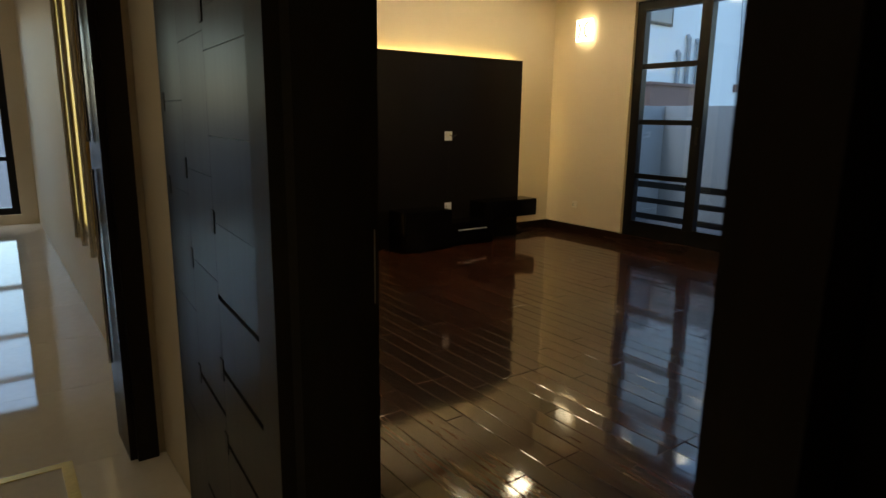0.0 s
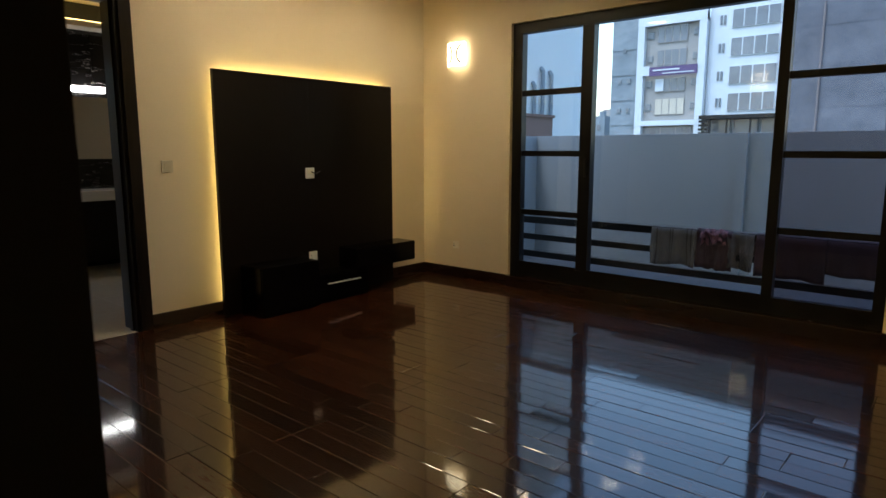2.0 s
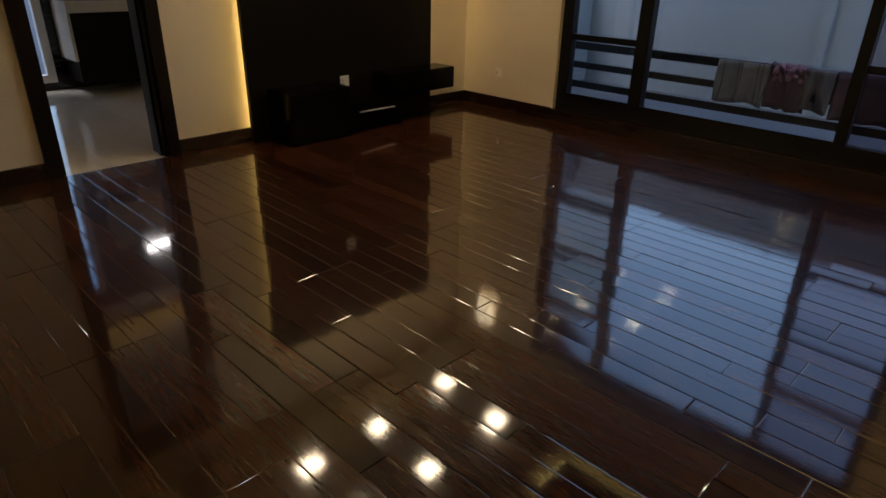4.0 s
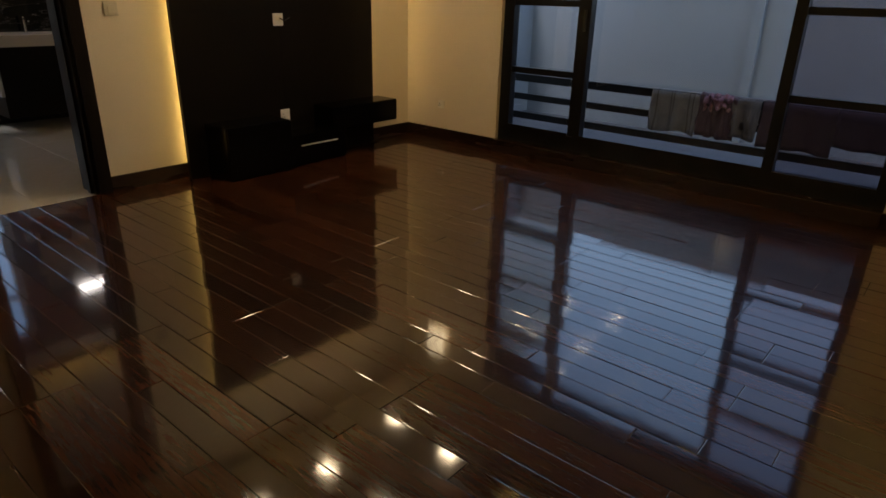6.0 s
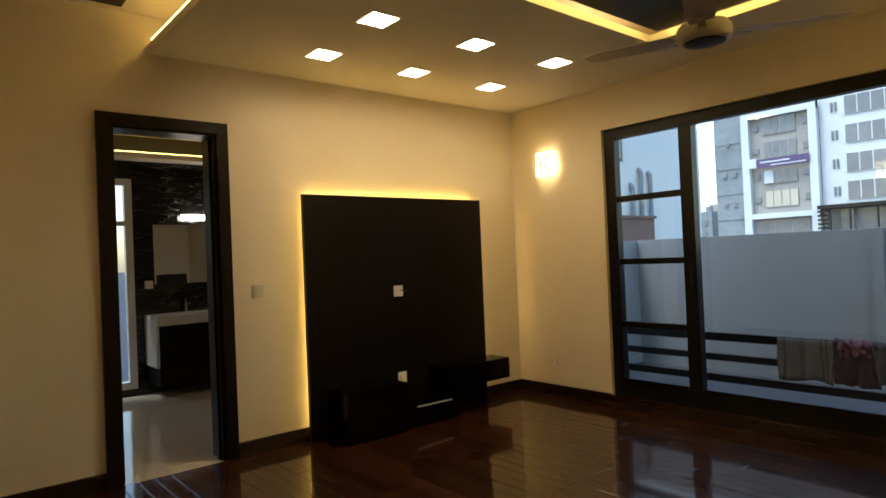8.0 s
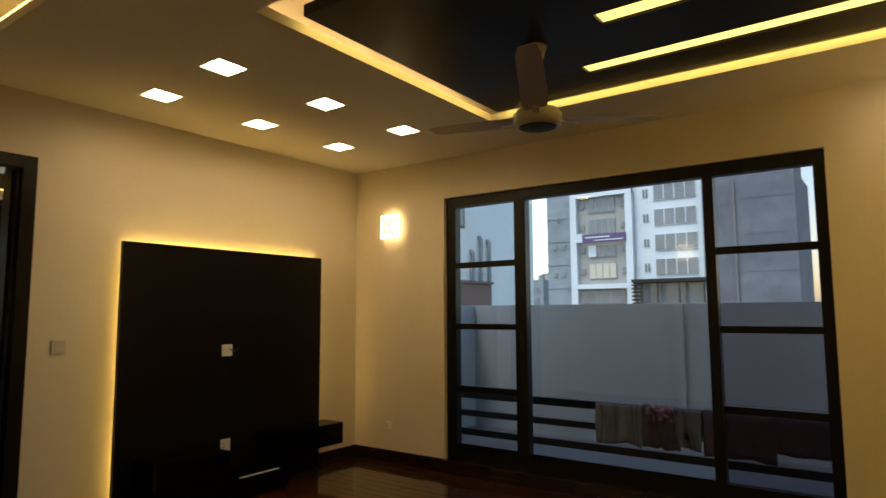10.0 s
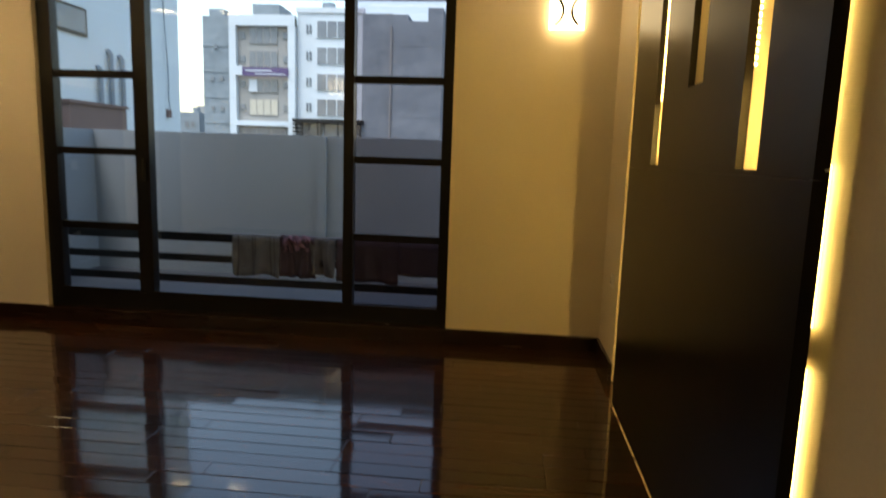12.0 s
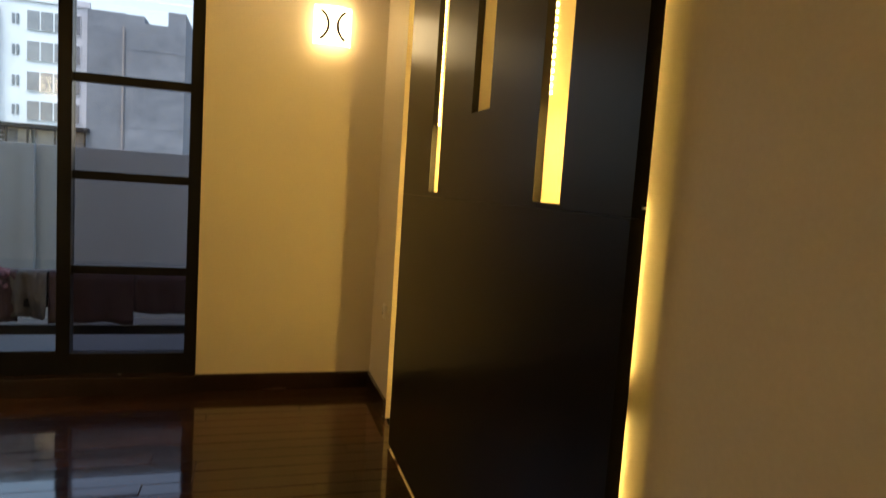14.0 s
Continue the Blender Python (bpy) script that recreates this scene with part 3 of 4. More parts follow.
def fan_blade(angle):
    bm = bmesh.new()
    secs = []
    for k in range(9):
        r = 0.16 + 0.64 * k / 8
        w = 0.074 - 0.018 * k / 8 - (0.016 if k in (0, 8) else 0)
        secs.append([bm.verts.new((r, u * w, 0.060 + 0.008 * u + 0.075 * k / 8 + dz)) for dz in (0.0, 0.004) for u in (-1, 0, 1)])
    for a, b in zip(secs, secs[1:]):
        for q, p in ((0, 1), (1, 2), (3, 4), (4, 5), (0, 3), (2, 5)):
            bm.faces.new((a[q], a[p], b[p], b[q]))
    for c in (secs[0], secs[-1]):
        bm.faces.new((c[0], c[1], c[4], c[3]))
        bm.faces.new((c[1], c[2], c[5], c[4]))
    bmesh.ops.transform(bm, matrix=pose(FX, FYY, FZ, 0, 0, angle), verts=bm.verts[:])
    blade = part("blade", bm, M_BLADE, fan, "tan blade")
    arm = boxes((0.115, -0.018, 0.045, 0.24, 0.018, 0.052))
    bmesh.ops.transform(arm, matrix=pose(FX, FYY, FZ, 0, 0, angle), verts=arm.verts[:])
    part("bracket", arm, M_FAN, blade)


for ang in (-66, 54, 174):
    fan_blade(ang)

# ---- doors ----
d1 = thing("door_1", (0, -3.45, 0), "dark wooden frame of the open bathroom doorway", "door frame", kind="structure")
part("architrave", boxes((0.0, -3.915, 0, 0.028, -3.83, 2.465), (0.0, -3.13, 0, 0.028, -3.045, 2.465), (0.0, -3.83, 2.385, 0.028, -3.13, 2.465)), M_DARK, d1)
part("lining", boxes((-0.22, -3.83, 0, 0.0, -3.81, 2.39), (-0.22, -3.15, 0, 0.0, -3.13, 2.39), (-0.22, -3.81, 2.37, 0.0, -3.15, 2.39)), M_DARK, d1)
part("stop", boxes((-0.10, -3.81, 0, -0.05, -3.795, 2.37), (-0.10, -3.165, 0, -0.05, -3.15, 2.37)), M_DARK, d1)
d2 = thing("door_2", (4.75, S, 0), "dark wooden lining of the bedroom doorway with strike plate", "door frame", kind="structure")
part("lining", boxes((4.40, -5.21, 0, 4.483, S, 2.47), (5.266, -5.21, 0, W, S, 2.47), (4.483, -5.21, 2.40, 5.266, S, 2.47)), M_DARK, d2)
part("architrave", boxes((5.332, -5.15, 0, 5.46, -5.122, 2.55)), M_LEAF, d2)
part("strike_plate", boxes((4.483, -5.0145, 0.98, 4.4836, -5.0115, 1.122)), M_FACADE_GREY, d2, "narrow steel strike plate")
d3 = thing("door_3", (W, -4.07, 0), "dark closed wooden door in the cream side wall", "door", kind="structure")
part("architrave", boxes((W - 0.022, -3.68, 0, W, -3.60, 2.465), (W - 0.022, -4.58, 0, W, -4.50, 2.465), (W - 0.022, -4.50, 2.385, W, -3.68, 2.465)), M_DARK, d3)
part("leaf", boxes((W + 0.03, -4.50, 0.0, W + 0.075, -3.68, 2.39)), M_LEAF, d3, bevel=0.003)
kn = part("door_handle", tube(0.009, 0.009, (W + 0.03, -3.76, 0.98), (W - 0.02, -3.76, 0.98), 14), M_CHROME, d3, "steel lever handle")
part("lever", boxes((W - 0.028, -3.87, 0.972, W - 0.014, -3.75, 0.988)), M_CHROME, d3, bevel=0.004)

# folded-back hall door
leaf = thing("panelled_door", (0, 0, 0), "dark espresso door leaf with stepped grooves, folded back", "door")
leaf.matrix_basis = pose(4.481, -5.21, 0.0, 0, 0, -4.0)
open_cuts = (0.36, 0.545, 0.735, 0.915, 2.18, 1.95, 0.62, 0.28)
part("core", boxes((-1.06, 0.008, 0.0, 0.0, 0.045, 2.42)), M_BLACK, leaf, local=True)
for x0, x1, cuts in ((-0.43, 0.0, (0.0, 0.36, 0.545, 0.735, 0.915, 1.09, 1.28, 1.458, 1.543, 1.72, 1.95, 2.18, 2.42)),
                     (-0.72, -0.4306, (0.0, 0.28, 0.62, 0.95, 1.19, 1.50, 1.83, 2.10, 2.42)),
                     (-1.06, -0.7206, (0.0, 0.45, 0.80, 1.12, 1.36, 1.66, 2.0, 2.42))):
    for z0, z1 in zip(cuts, cuts[1:]):
        g0, g1 = (0.006 if z in open_cuts else 0.0006 for z in (z0, z1))
        part("board", boxes((x0, 0.0, z0 + g0, x1, 0.010, z1 - g1)), M_LEAF, leaf, bevel=0.0005, local=True)
for x, zs in ((-0.434, (0.545, 0.735, 1.09, 1.543)), (-0.724, (0.62, 0.95, 1.19)), (-1.0, (1.12, 1.36))):
    for z in zs:
        part("inlay", boxes((x - 0.014, -0.002, z - 0.026, x + 0.014, 0.004, z + 0.026)), M_BLACK, leaf, local=True)

# ---- bathroom ----
BX = -3.15
setting("bathroom_wall", boxes((BX - 0.2, -2.95, 0, BX, -1.2, 3.2), (BX - 0.2, -4.3, 0, BX, -3.78, 3.2), (BX - 0.2, -3.78, 2.45, BX, -2.95, 3.2)), M_BLACK,
        "black marble bathroom wall", "wall")
setting("bathroom_side_wall", boxes((BX - 0.2, -1.4, 0, -0.2, -1.2, 3.2), (BX - 0.2, -4.3, 0, -0.2, -4.1, 3.2)), M_WALL, "cream tiled bathroom side wall", "wall")
setting("bathroom_ceiling", boxes((BX, -4.1, 2.95, -0.2, -1.4, 3.1), (BX, -4.1, 2.66, -2.88, -1.4, 2.72), (-1.0, -4.1, 2.66, -0.2, -1.4, 2.72)), M_CEIL, "cream bathroom ceiling with a lit cove", "ceiling")
bfloor = setting("bathroom_floor", boxes((BX, -4.1, -0.12, 0.0, -1.4, -0.012)), M_TILE, "polished cream tiled bathroom floor", "floor")
bc = thing("cove_light", (-2.5, -2.8, 2.72), "warm yellow cove strip in the bathroom ceiling", "strip light")
part("led_strip", boxes((-2.95, -4.0, 2.722, -2.935, -1.5, 2.735)), M_BATH_COVE, bc)
fd = thing("frosted_door", (BX - 0.05, -3.4, 0.0), "white framed frosted glass door letting daylight in", "door")
part("frame", boxes((BX - 0.06, -3.78, 0.08, BX + 0.02, -3.71, 2.45), (BX - 0.06, -3.03, 0.08, BX + 0.02, -2.95, 2.45), (BX - 0.06, -3.71, 2.38, BX + 0.02, -3.03, 2.45), (BX - 0.06, -3.71, 0.08, BX + 0.02, -3.03, 0.16),
                    (BX - 0.06, -3.71, 1.92, BX + 0.02, -3.03, 1.97)), M_CERAMIC, fd)
for z0, z1 in ((0.16, 1.92), (1.97, 2.38)):
    q = part("pane", boxes((BX - 0.03, -3.71, z0, BX - 0.024, -3.03, z1)), M_GLASS_FROST, fd)
    q.visible_shadow = False
part("sill", boxes((BX - 0.1, -3.78, 0.0, BX + 0.02, -2.95, 0.08)), M_BLACK, fd)
van = thing("vanity", (-2.9, -2.2, 0.3), "white vanity counter with a dark cabinet below", "vanity")
part("counter", boxes((BX + 0.015, -2.86, 0.79, -2.66, -1.42, 0.90)), M_CERAMIC, van, bevel=0.006)
part("side_panel", boxes((BX + 0.015, -2.86, 0.33, -2.68, -2.83, 0.79)), M_CERAMIC, van, bevel=0.003)
part("cabinet_body", boxes((BX + 0.015, -2.83, 0.12, -2.70, -1.42, 0.79)), M_PANEL, van)
part("tap", tube(0.014, 0.010, (-3.05, -2.42, 0.895), (-3.05, -2.42, 1.05), 12), M_CHROME, van, "slim chrome tap")
part("spout", tube(0.009, 0.008, (-3.05, -2.42, 1.03), (-2.92, -2.42, 1.01), 12), M_CHROME, van)
mir = thing("mirror", (BX, -2.3, 1.3), "frameless wall mirror above the vanity", "mirror")
part("glass", boxes((BX + 0.016, -2.74, 1.24, BX + 0.03, -1.75, 1.93)), M_MIRROR, mir)
# Dark box on the lower left of the mirror.
part("mirror_box", boxes((BX + 0.03, -2.70, 1.24, BX + 0.10, -2.40, 1.35)), M_BLACK, mir, "dark narrow box on the mirror")
ml = thing("mirror_light", (BX, -2.24, 2.0), "bright white light bar above the mirror", "wall lamp")
part("bracket", boxes((BX, -2.28, 1.99, BX + 0.06, -2.20, 2.03)), M_CHROME, ml)
part("tube", boxes((BX + 0.06, -2.43, 1.98, BX + 0.10, -2.05, 2.045)), M_COOL, ml, bevel=0.006)
wall_plate((BX + 0.016, -2.80, 1.24), -90, 0.09, 0.09, M_PLATE, "white switch plate on the black marble wall")


def tiled(parent, name, mat, x0, x1, y0, y1, sx, sy, gap, z=None, plane="z", at=0.0, thick=0.012):
    """Bevelled slabs in a grid over a floor (z) or a wall facing +x (x: y0..y1 along y, x0..x1 up)."""
    cache = {}
    i = 0
    a = x0
    while a < x1 - 1e-4:
        b = min(a + sx, x1)
        c = y0
        while c < y1 - 1e-4:
            d = min(c + sy, y1)
            key = (round(b - a, 3), round(d - c, 3))
            if key not in cache:
                w, h, e = (b - a) / 2 - gap / 2, (d - c) / 2 - gap / 2, 0.0005 if plane == "z" else 0.002
                bm = bmesh.new()
                base = [bm.verts.new((sxx * w, syy * h, -thick)) for sxx, syy in ((-1, -1), (1, -1), (1, 1), (-1, 1))]
                mid = [bm.verts.new((v.co.x, v.co.y, -e)) for v in base]
                top = [bm.verts.new((v.co.x * (w - e) / w, v.co.y * (h - e) / h, 0)) for v in base]
                for lo, hi_ in ((base, mid), (mid, top)):
                    for k in range(4):
                        bm.faces.new((lo[k], lo[(k + 1) % 4], hi_[(k + 1) % 4], hi_[k]))
                bm.faces.new(top)
                cache[key] = finish(bm, name, mat)
            ob = new(name, cache[key])
            ob.parent = parent
            if plane == "z":
                ob.matrix_basis = pose((a + b) / 2, (c + d) / 2, at, random.uniform(-0.03, 0.03), random.uniform(-0.03, 0.03), 0)
            else:
                ob.matrix_basis = pose(at, (c + d) / 2, (a + b) / 2, 0, 90, 0)
            c = d
        a = b


# ---- hall and living room ----
hfloor = setting("hall_floor", boxes((-3.7, -9.0, -0.12, 7.2, SO, -0.012)), M_TILE, "polished cream tiled hall floor", "floor")
setting("hall_wall", boxes((2.73, -5.15, 0, 2.98, SO - 0.002, 3.4), (2.73, -9.0, 0, 2.98, -6.35, 3.4), (2.73, -6.35, 2.47, 2.98, -5.15, 3.4), (7.0, -9.0, 0, 7.2, SO, 3.4), (2.98, -9.2, 0, 7.2, -9.0, 3.4), (5.6, SO, 0, 7.2, S, 3.4),
                            (-3.7, SO, 0, -0.2, S, 3.4), (-3.7, -9.2, 0, 2.73, -9.0, 3.4)), M_WALL, "cream painted hall wall", "wall")
setting("living_wall", boxes((-3.7, -5.30, 0, -3.5, SO, 3.4), (-3.7, -9.0, 0, -3.5, -7.3, 3.4), (-3.7, -7.3, 2.45, -3.5, -5.30, 3.4), (-3.7, -7.3, 0, -3.5, -5.30, 0.12)), M_WALL, "cream painted far living room wall", "wall")
setting("hall_ceiling", boxes((-3.7, -9.0, 2.95, 7.2, SO, 3.1)), M_CEIL, "cream hall ceiling", "ceiling")
lw = thing("window_2", (-3.6, -6.3, 0.12), "dark framed living room window", "window", kind="structure")
part("window_frame", boxes((-3.62, -5.38, 0.12, -3.54, -5.30, 2.45), (-3.62, -7.3, 0.12, -3.54, -7.22, 2.45), (-3.62, -7.22, 2.37, -3.54, -5.38, 2.45), (-3.62, -7.22, 0.12, -3.54, -5.38, 0.20)), M_ALU, lw)
for z in (0.78, 1.40, 1.95):
    part("crossbar", boxes((-3.61, -7.22, z - 0.025, -3.55, -5.38, z + 0.025)), M_ALU, lw)
q = part("pane", boxes((-3.584, -7.22, 0.20, -3.578, -5.38, 2.37)), M_GLASS, lw)
q.visible_shadow = False
d4 = thing("door_4", (2.98, -5.75, 0), "dark wooden frame of the living room doorway", "door frame", kind="structure")
part("architrave", boxes((2.98, -5.225, 0, 3.005, -5.15, 2.54), (2.98, -6.425, 0, 3.005, -6.35, 2.54), (2.98, -6.35, 2.47, 3.005, -5.225, 2.54)), M_DARK, d4)
part("lining", boxes((2.71, -5.25, 0, 2.98, -5.225, 2.47), (2.71, -6.35, 0, 2.98, -6.325, 2.47), (2.71, -6.325, 2.445, 2.98, -5.25, 2.47)), M_DARK, d4)
part("pull_bar", tube(0.008, 0.008, (2.80, -5.262, 0.35), (2.80, -5.262, 1.12), 12), M_CHROME, d4, "long steel pull bar")
part("pull_bar", tube(0.008, 0.008, (2.80, -5.262, 1.22), (2.80, -5.262, 2.1), 12), M_CHROME, d4, "long steel pull bar")
gp = thing("gold_screen", (1.3, SO - 0.04, 0.55), "tall gold decorated wall screen between steel uprights", "screen")
part("panel", boxes((0.98, SO - 0.03, 0.66, 1.62, SO, 2.80)), M_GOLD, gp, "rippled gold leaf panel")
# Glowing bands added over the gold panel so that it looks lit.
for x in (1.12, 1.44):
    part("led_strip", boxes((x - 0.05, SO - 0.034, 0.70, x + 0.05, SO - 0.031, 2.75)), M_GOLD_GLOW, gp)
for x in (0.95, 1.28, 1.65):
    part("upright", tube(0.016, 0.016, (x, SO - 0.035, 0.55), (x, SO - 0.035, 2.90), 12), M_CHROME, gp)
    for z in (0.60, 2.82):
        part("bracket", boxes((x - 0.012, SO - 0.03, z, x + 0.012, SO, z + 0.03)), M_CHROME, gp)
# Unseen glowing squares added as fill light for the living room.
for x in (1.6, -0.4, -2.4):
    ll = thing("ceiling_light", (x, -6.4, 2.94), "unseen glowing square added to brighten the living room", "ceiling light")
    part("diffuser", boxes((x - 0.11, -6.51, 2.936, x + 0.11, -6.29, 2.948)), M_FILL, ll)
# One more unseen square, added to brighten the hall.
hl = thing("ceiling_light", (4.2, -6.6, 2.94), "unseen glowing square added to brighten the hall", "ceiling light")
part("diffuser", boxes((4.05, -6.75, 2.936, 4.35, -6.45, 2.948)), M_FILL, hl)

# ---- balcony ----
setting("balcony_floor", boxes((-0.6, 0.25, -0.2, 7.0, 2.22, -0.02)), M_BALC, "grey plastered balcony floor", "floor")
setting("parapet_wall", boxes((-0.6, 2.22, -0.25, 9.0, 2.40, 1.525)), M_RENDER, "grey plastered boundary wall", "wall", 0.004)
setting("parapet_pier", boxes((2.60, 2.17, -0.2, 2.69, 2.22, 1.520)), M_RENDER, "slim plastered pier on the boundary wall", "pier")
setting("parapet_return", boxes((-0.15, 0.25, -0.2, 0.026, 2.22, 1.522)), M_RENDER, "grey plastered side wall of the balcony", "wall")
rail = thing("balcony_rail", (2.7, 0.92, -0.02), "low dark metal balcony rail with flat bars", "railing")
for z0, z1 in ((0.527, 0.602), (0.342, 0.405), (0.145, 0.213)):
    part("bar", boxes((0.03, 0.90, z0, 6.5, 0.94, z1)), M_ALU, rail, bevel=0.003)
for x in (0.06, 5.2, 6.46):
    part("post", boxes((x - 0.025, 0.905, -0.02, x + 0.025, 0.935, 0.53)), M_ALU, rail)


def draped(name, x0, x1, front, back, mat, label, fold=0.018, seed=1, ragged=0.03, crumple=0.0):
    """A cloth hung over the top bar, with folds growing towards its lower edge."""
    bm = bmesh.new()
    nx, top, yf, yb = 34, 0.606, 0.893, 0.947
    rows = []
    for i in range(nx + 1):
        u = i / nx
        x = x0 + (x1 - x0) * u
        f = front - ragged * noise.noise((x * 5, seed, 0))
        prof = [(yb + 0.012, top - back), (yb + 0.010, top - back * 0.5), (yb + 0.004, top - 0.02), (0.92, top + 0.006), (yf - 0.004, top - 0.02)]
        for k in range(1, 9):
            prof.append((yf - 0.008, top - 0.02 - (f - 0.02) * k / 8))
        col = []
        for k, (y, z) in enumerate(prof):
            g = max(0.0, (top - z) / max(front, 0.01))
            w = fold * g * (math.sin(x * 31 + seed * 2 + 2.5 * noise.noise((x * 9, seed, z * 3))) + noise.noise((x * 22, z * 5, seed)))
            cr = crumple * noise.noise((x * 26, z * 26, seed + 3))
            col.append(bm.verts.new((x + 0.3 * w, y + (w if k > 4 else -w * 0.4) - abs(cr), z + cr * 0.6)))
        rows.append(col)
    for a, b in zip(rows, rows[1:]):
        for k in range(len(a) - 1):
            bm.faces.new((a[k], a[k + 1], b[k + 1], b[k]))
    ob = part(name, bm, mat, smooth=True)
    sol = ob.modifiers.new("thickness", "SOLIDIFY")
    sol.thickness = 0.004
    tagged(ob, label, "cloth", "washing on the rail")
    return ob


ca = draped("towel", 2.22, 2.655, 0.365, 0.30, M_CLOTH_A, "beige striped towel drying over the balcony rail", seed=2)
for x in (2.27, 2.40, 2.425, 2.56, 2.60):
    s = draped("stripe", x, x + 0.012, 0.365, 0.30, M_STRIPE, "", seed=2)
    for v in s.data.vertices:
        v.co.y -= 0.003
    hang(s, ca)
    for key in ("category", "group"):
        del s[key]
draped("cloth", 2.662, 2.97, 0.36, 0.28, M_CLOTH_B, "dark maroon crumpled cloth drying over the rail", seed=5, crumple=0.03)
draped("cloth", 2.70, 2.93, 0.11, 0.09, M_CLOTH_D, "small rose cloth bunched on top of the rail", 0.03, seed=15, crumple=0.07)
draped("cloth", 2.90, 3.16, 0.33, 0.22, M_CLOTH_C, "greyish twisted cloth drying over the rail", 0.03, seed=7, crumple=0.02)
draped("blanket", 3.17, 3.715, 0.375, 0.30, M_CLOTH_B, "dark maroon blanket drying over the rail", 0.010, seed=9)
draped("blanket", 3.72, 4.75, 0.30, 0.25, M_CLOTH_B, "maroon blanket drying over the balcony rail", 0.010, seed=12)

# ---- neighbourhood ----
setting("ground", boxes((-700, 2.40, -0.6, 700, 1500, -0.3), (-700, -700, -0.6, -3.7, 2.40, -0.3), (7.2, -700, -0.6, 700, 2.40, -0.3), (-3.7, -700, -0.6, 7.2, -9.2, -0.3)), M_GROUND, "dusky grey street and open ground", "ground")
nb = thing("neighbour_house", (-4.2, 9, -0.3), "pale grey plastered neighbouring house with pipes", "house")
part("wall", boxes((-9, 4.0, -0.3, -4.0, 11.6, 8.5)), M_RENDER_LIGHT, nb)
wq = part("window", boxes((-4.0, 6.2, 3.50, -3.96, 7.95, 4.05)), M_ALU, nb)
part("pane", boxes((-3.97, 6.28, 3.56, -3.95, 7.88, 3.99)), M_PANE_FAR, wq)
for y, z in ((8.25, 2.9), (8.62, 3.28), (9.02, 3.22)):
    part("pipe", tube(0.05, 0.05, (-3.92, y, 0.2), (-3.92, y, z), 12), M_CONC, nb)
    part("elbow", tube(0.06, 0.05, (-3.92, y, z - 0.02), (-3.99, y, z + 0.09), 12), M_CONC, nb)
wire_n = wire([(-3.95, 10.75, 6.5), (-3.94, 10.8, 4.6), (-3.93, 10.95, 3.1), (-3.93, 10.9, 2.6), (-3.94, 11.0, 2.3)], 0.015, "service_cable", M_CONC)
hang(wire_n, nb)
part("junction_box", boxes((-4.0, 10.9, 2.1, -3.93, 11.05, 2.3)), M_BROWN, nb)
sh = thing("brown_shed", (-4, 7.5, -0.3), "rust brown plastered block beside the pale house", "shed")
part("body", boxes((-3.99, 6.4, -0.3, -3.3, 8.1, 2.1)), M_BROWN, sh)
part("cap", boxes((-3.99, 6.36, 2.1, -3.26, 8.14, 2.16)), M_BROWN, sh)

YF, K = 78.0, 1.856


def fx(x):
    return 4.62 + (x - 4.62) * K


def fz(z):
    return 1.35 + (z - 1.35) * K


def block(name, label, x0, x1, top, mat, depth=14.0, dy=0.0, category="building"):
    ob = thing(name, (fx((x0 + x1) / 2), YF + dy, -0.3), label, category)
    part("wall", boxes((fx(x0), YF + dy, -0.3, fx(x1), YF + dy + depth, fz(top))), mat, ob)
    return ob


def far_window(ob, x0, x1, z0, z1, panes, dy=0.0, mat=None, frame=None):
    w = part("window", boxes((fx(x0), YF + dy - 0.12, fz(z0), fx(x1), YF + dy + 0.05, fz(z1))), frame or M_FACADE_WHITE, ob)
    step = (x1 - x0) / panes
    for k in range(panes):
        part("pane", boxes((fx(x0 + k * step + 0.04), YF + dy - 0.16, fz(z0 + 0.04), fx(x0 + (k + 1) * step - 0.04), YF + dy - 0.10, fz(z1 - 0.04))), mat or M_PANE_FAR, w)


low = thing("low_building", (-47.0, YF + 20, -0.3), "low grey concrete buildings far across the street", "building")
part("wall", boxes((-52.0, YF + 18, -0.3, -46.2, YF + 34, 7.2)), M_CONC, low)
part("wall", boxes((-49.6, YF + 24, -0.3, -43.0, YF + 40, 8.7)), M_FACADE_GREY, low)
for x in (-48.6, -47.6):
    for z in (3.0, 4.8):
        part("window", boxes((x, YF + 17.9, z, x + 0.6, YF + 18.05, z + 0.9)), M_PANE_FAR, low)
part("tank", tube(0.6, 0.6, (-47.6, YF + 20, 7.2), (-47.6, YF + 20, 8.1), 14), M_CONC, low)
gl = block("concrete_tower", "unfinished grey concrete building across the street", -17.45, -15.25, 10.7, M_CONC)
part("stair_head", boxes((fx(-17.2), YF + 1, fz(10.7), fx(-16.1), YF + 6, fz(11.3))), M_CONC, gl)
for x, z in ((-16.9, 6.2), (-16.2, 6.2), (-16.9, 4.1), (-16.2, 4.1), (-16.6, 8.4)):
    far_window(gl, x, x + 0.28, z, z + 0.35, 1, frame=M_CONC)
for z in (3.2, 5.0, 6.8, 8.6):
    part("floor_band", boxes((fx(-17.46), YF - 0.08, fz(z), fx(-15.25), YF, fz(z + 0.14))), M_CONC, gl)
mid = block("apartment_building", "taupe apartment building with white frame and banner", -15.25, -10.6, 10.2, M_FACADE_GREY)
part("frame_post", boxes((fx(-15.35), YF - 0.7, -0.3, fx(-14.85), YF + 0.1, fz(10.5))), M_FACADE_WHITE, mid)
part("frame_post", boxes((fx(-11.05), YF - 0.7, -0.3, fx(-10.55), YF + 0.1, fz(10.5))), M_FACADE_WHITE, mid)
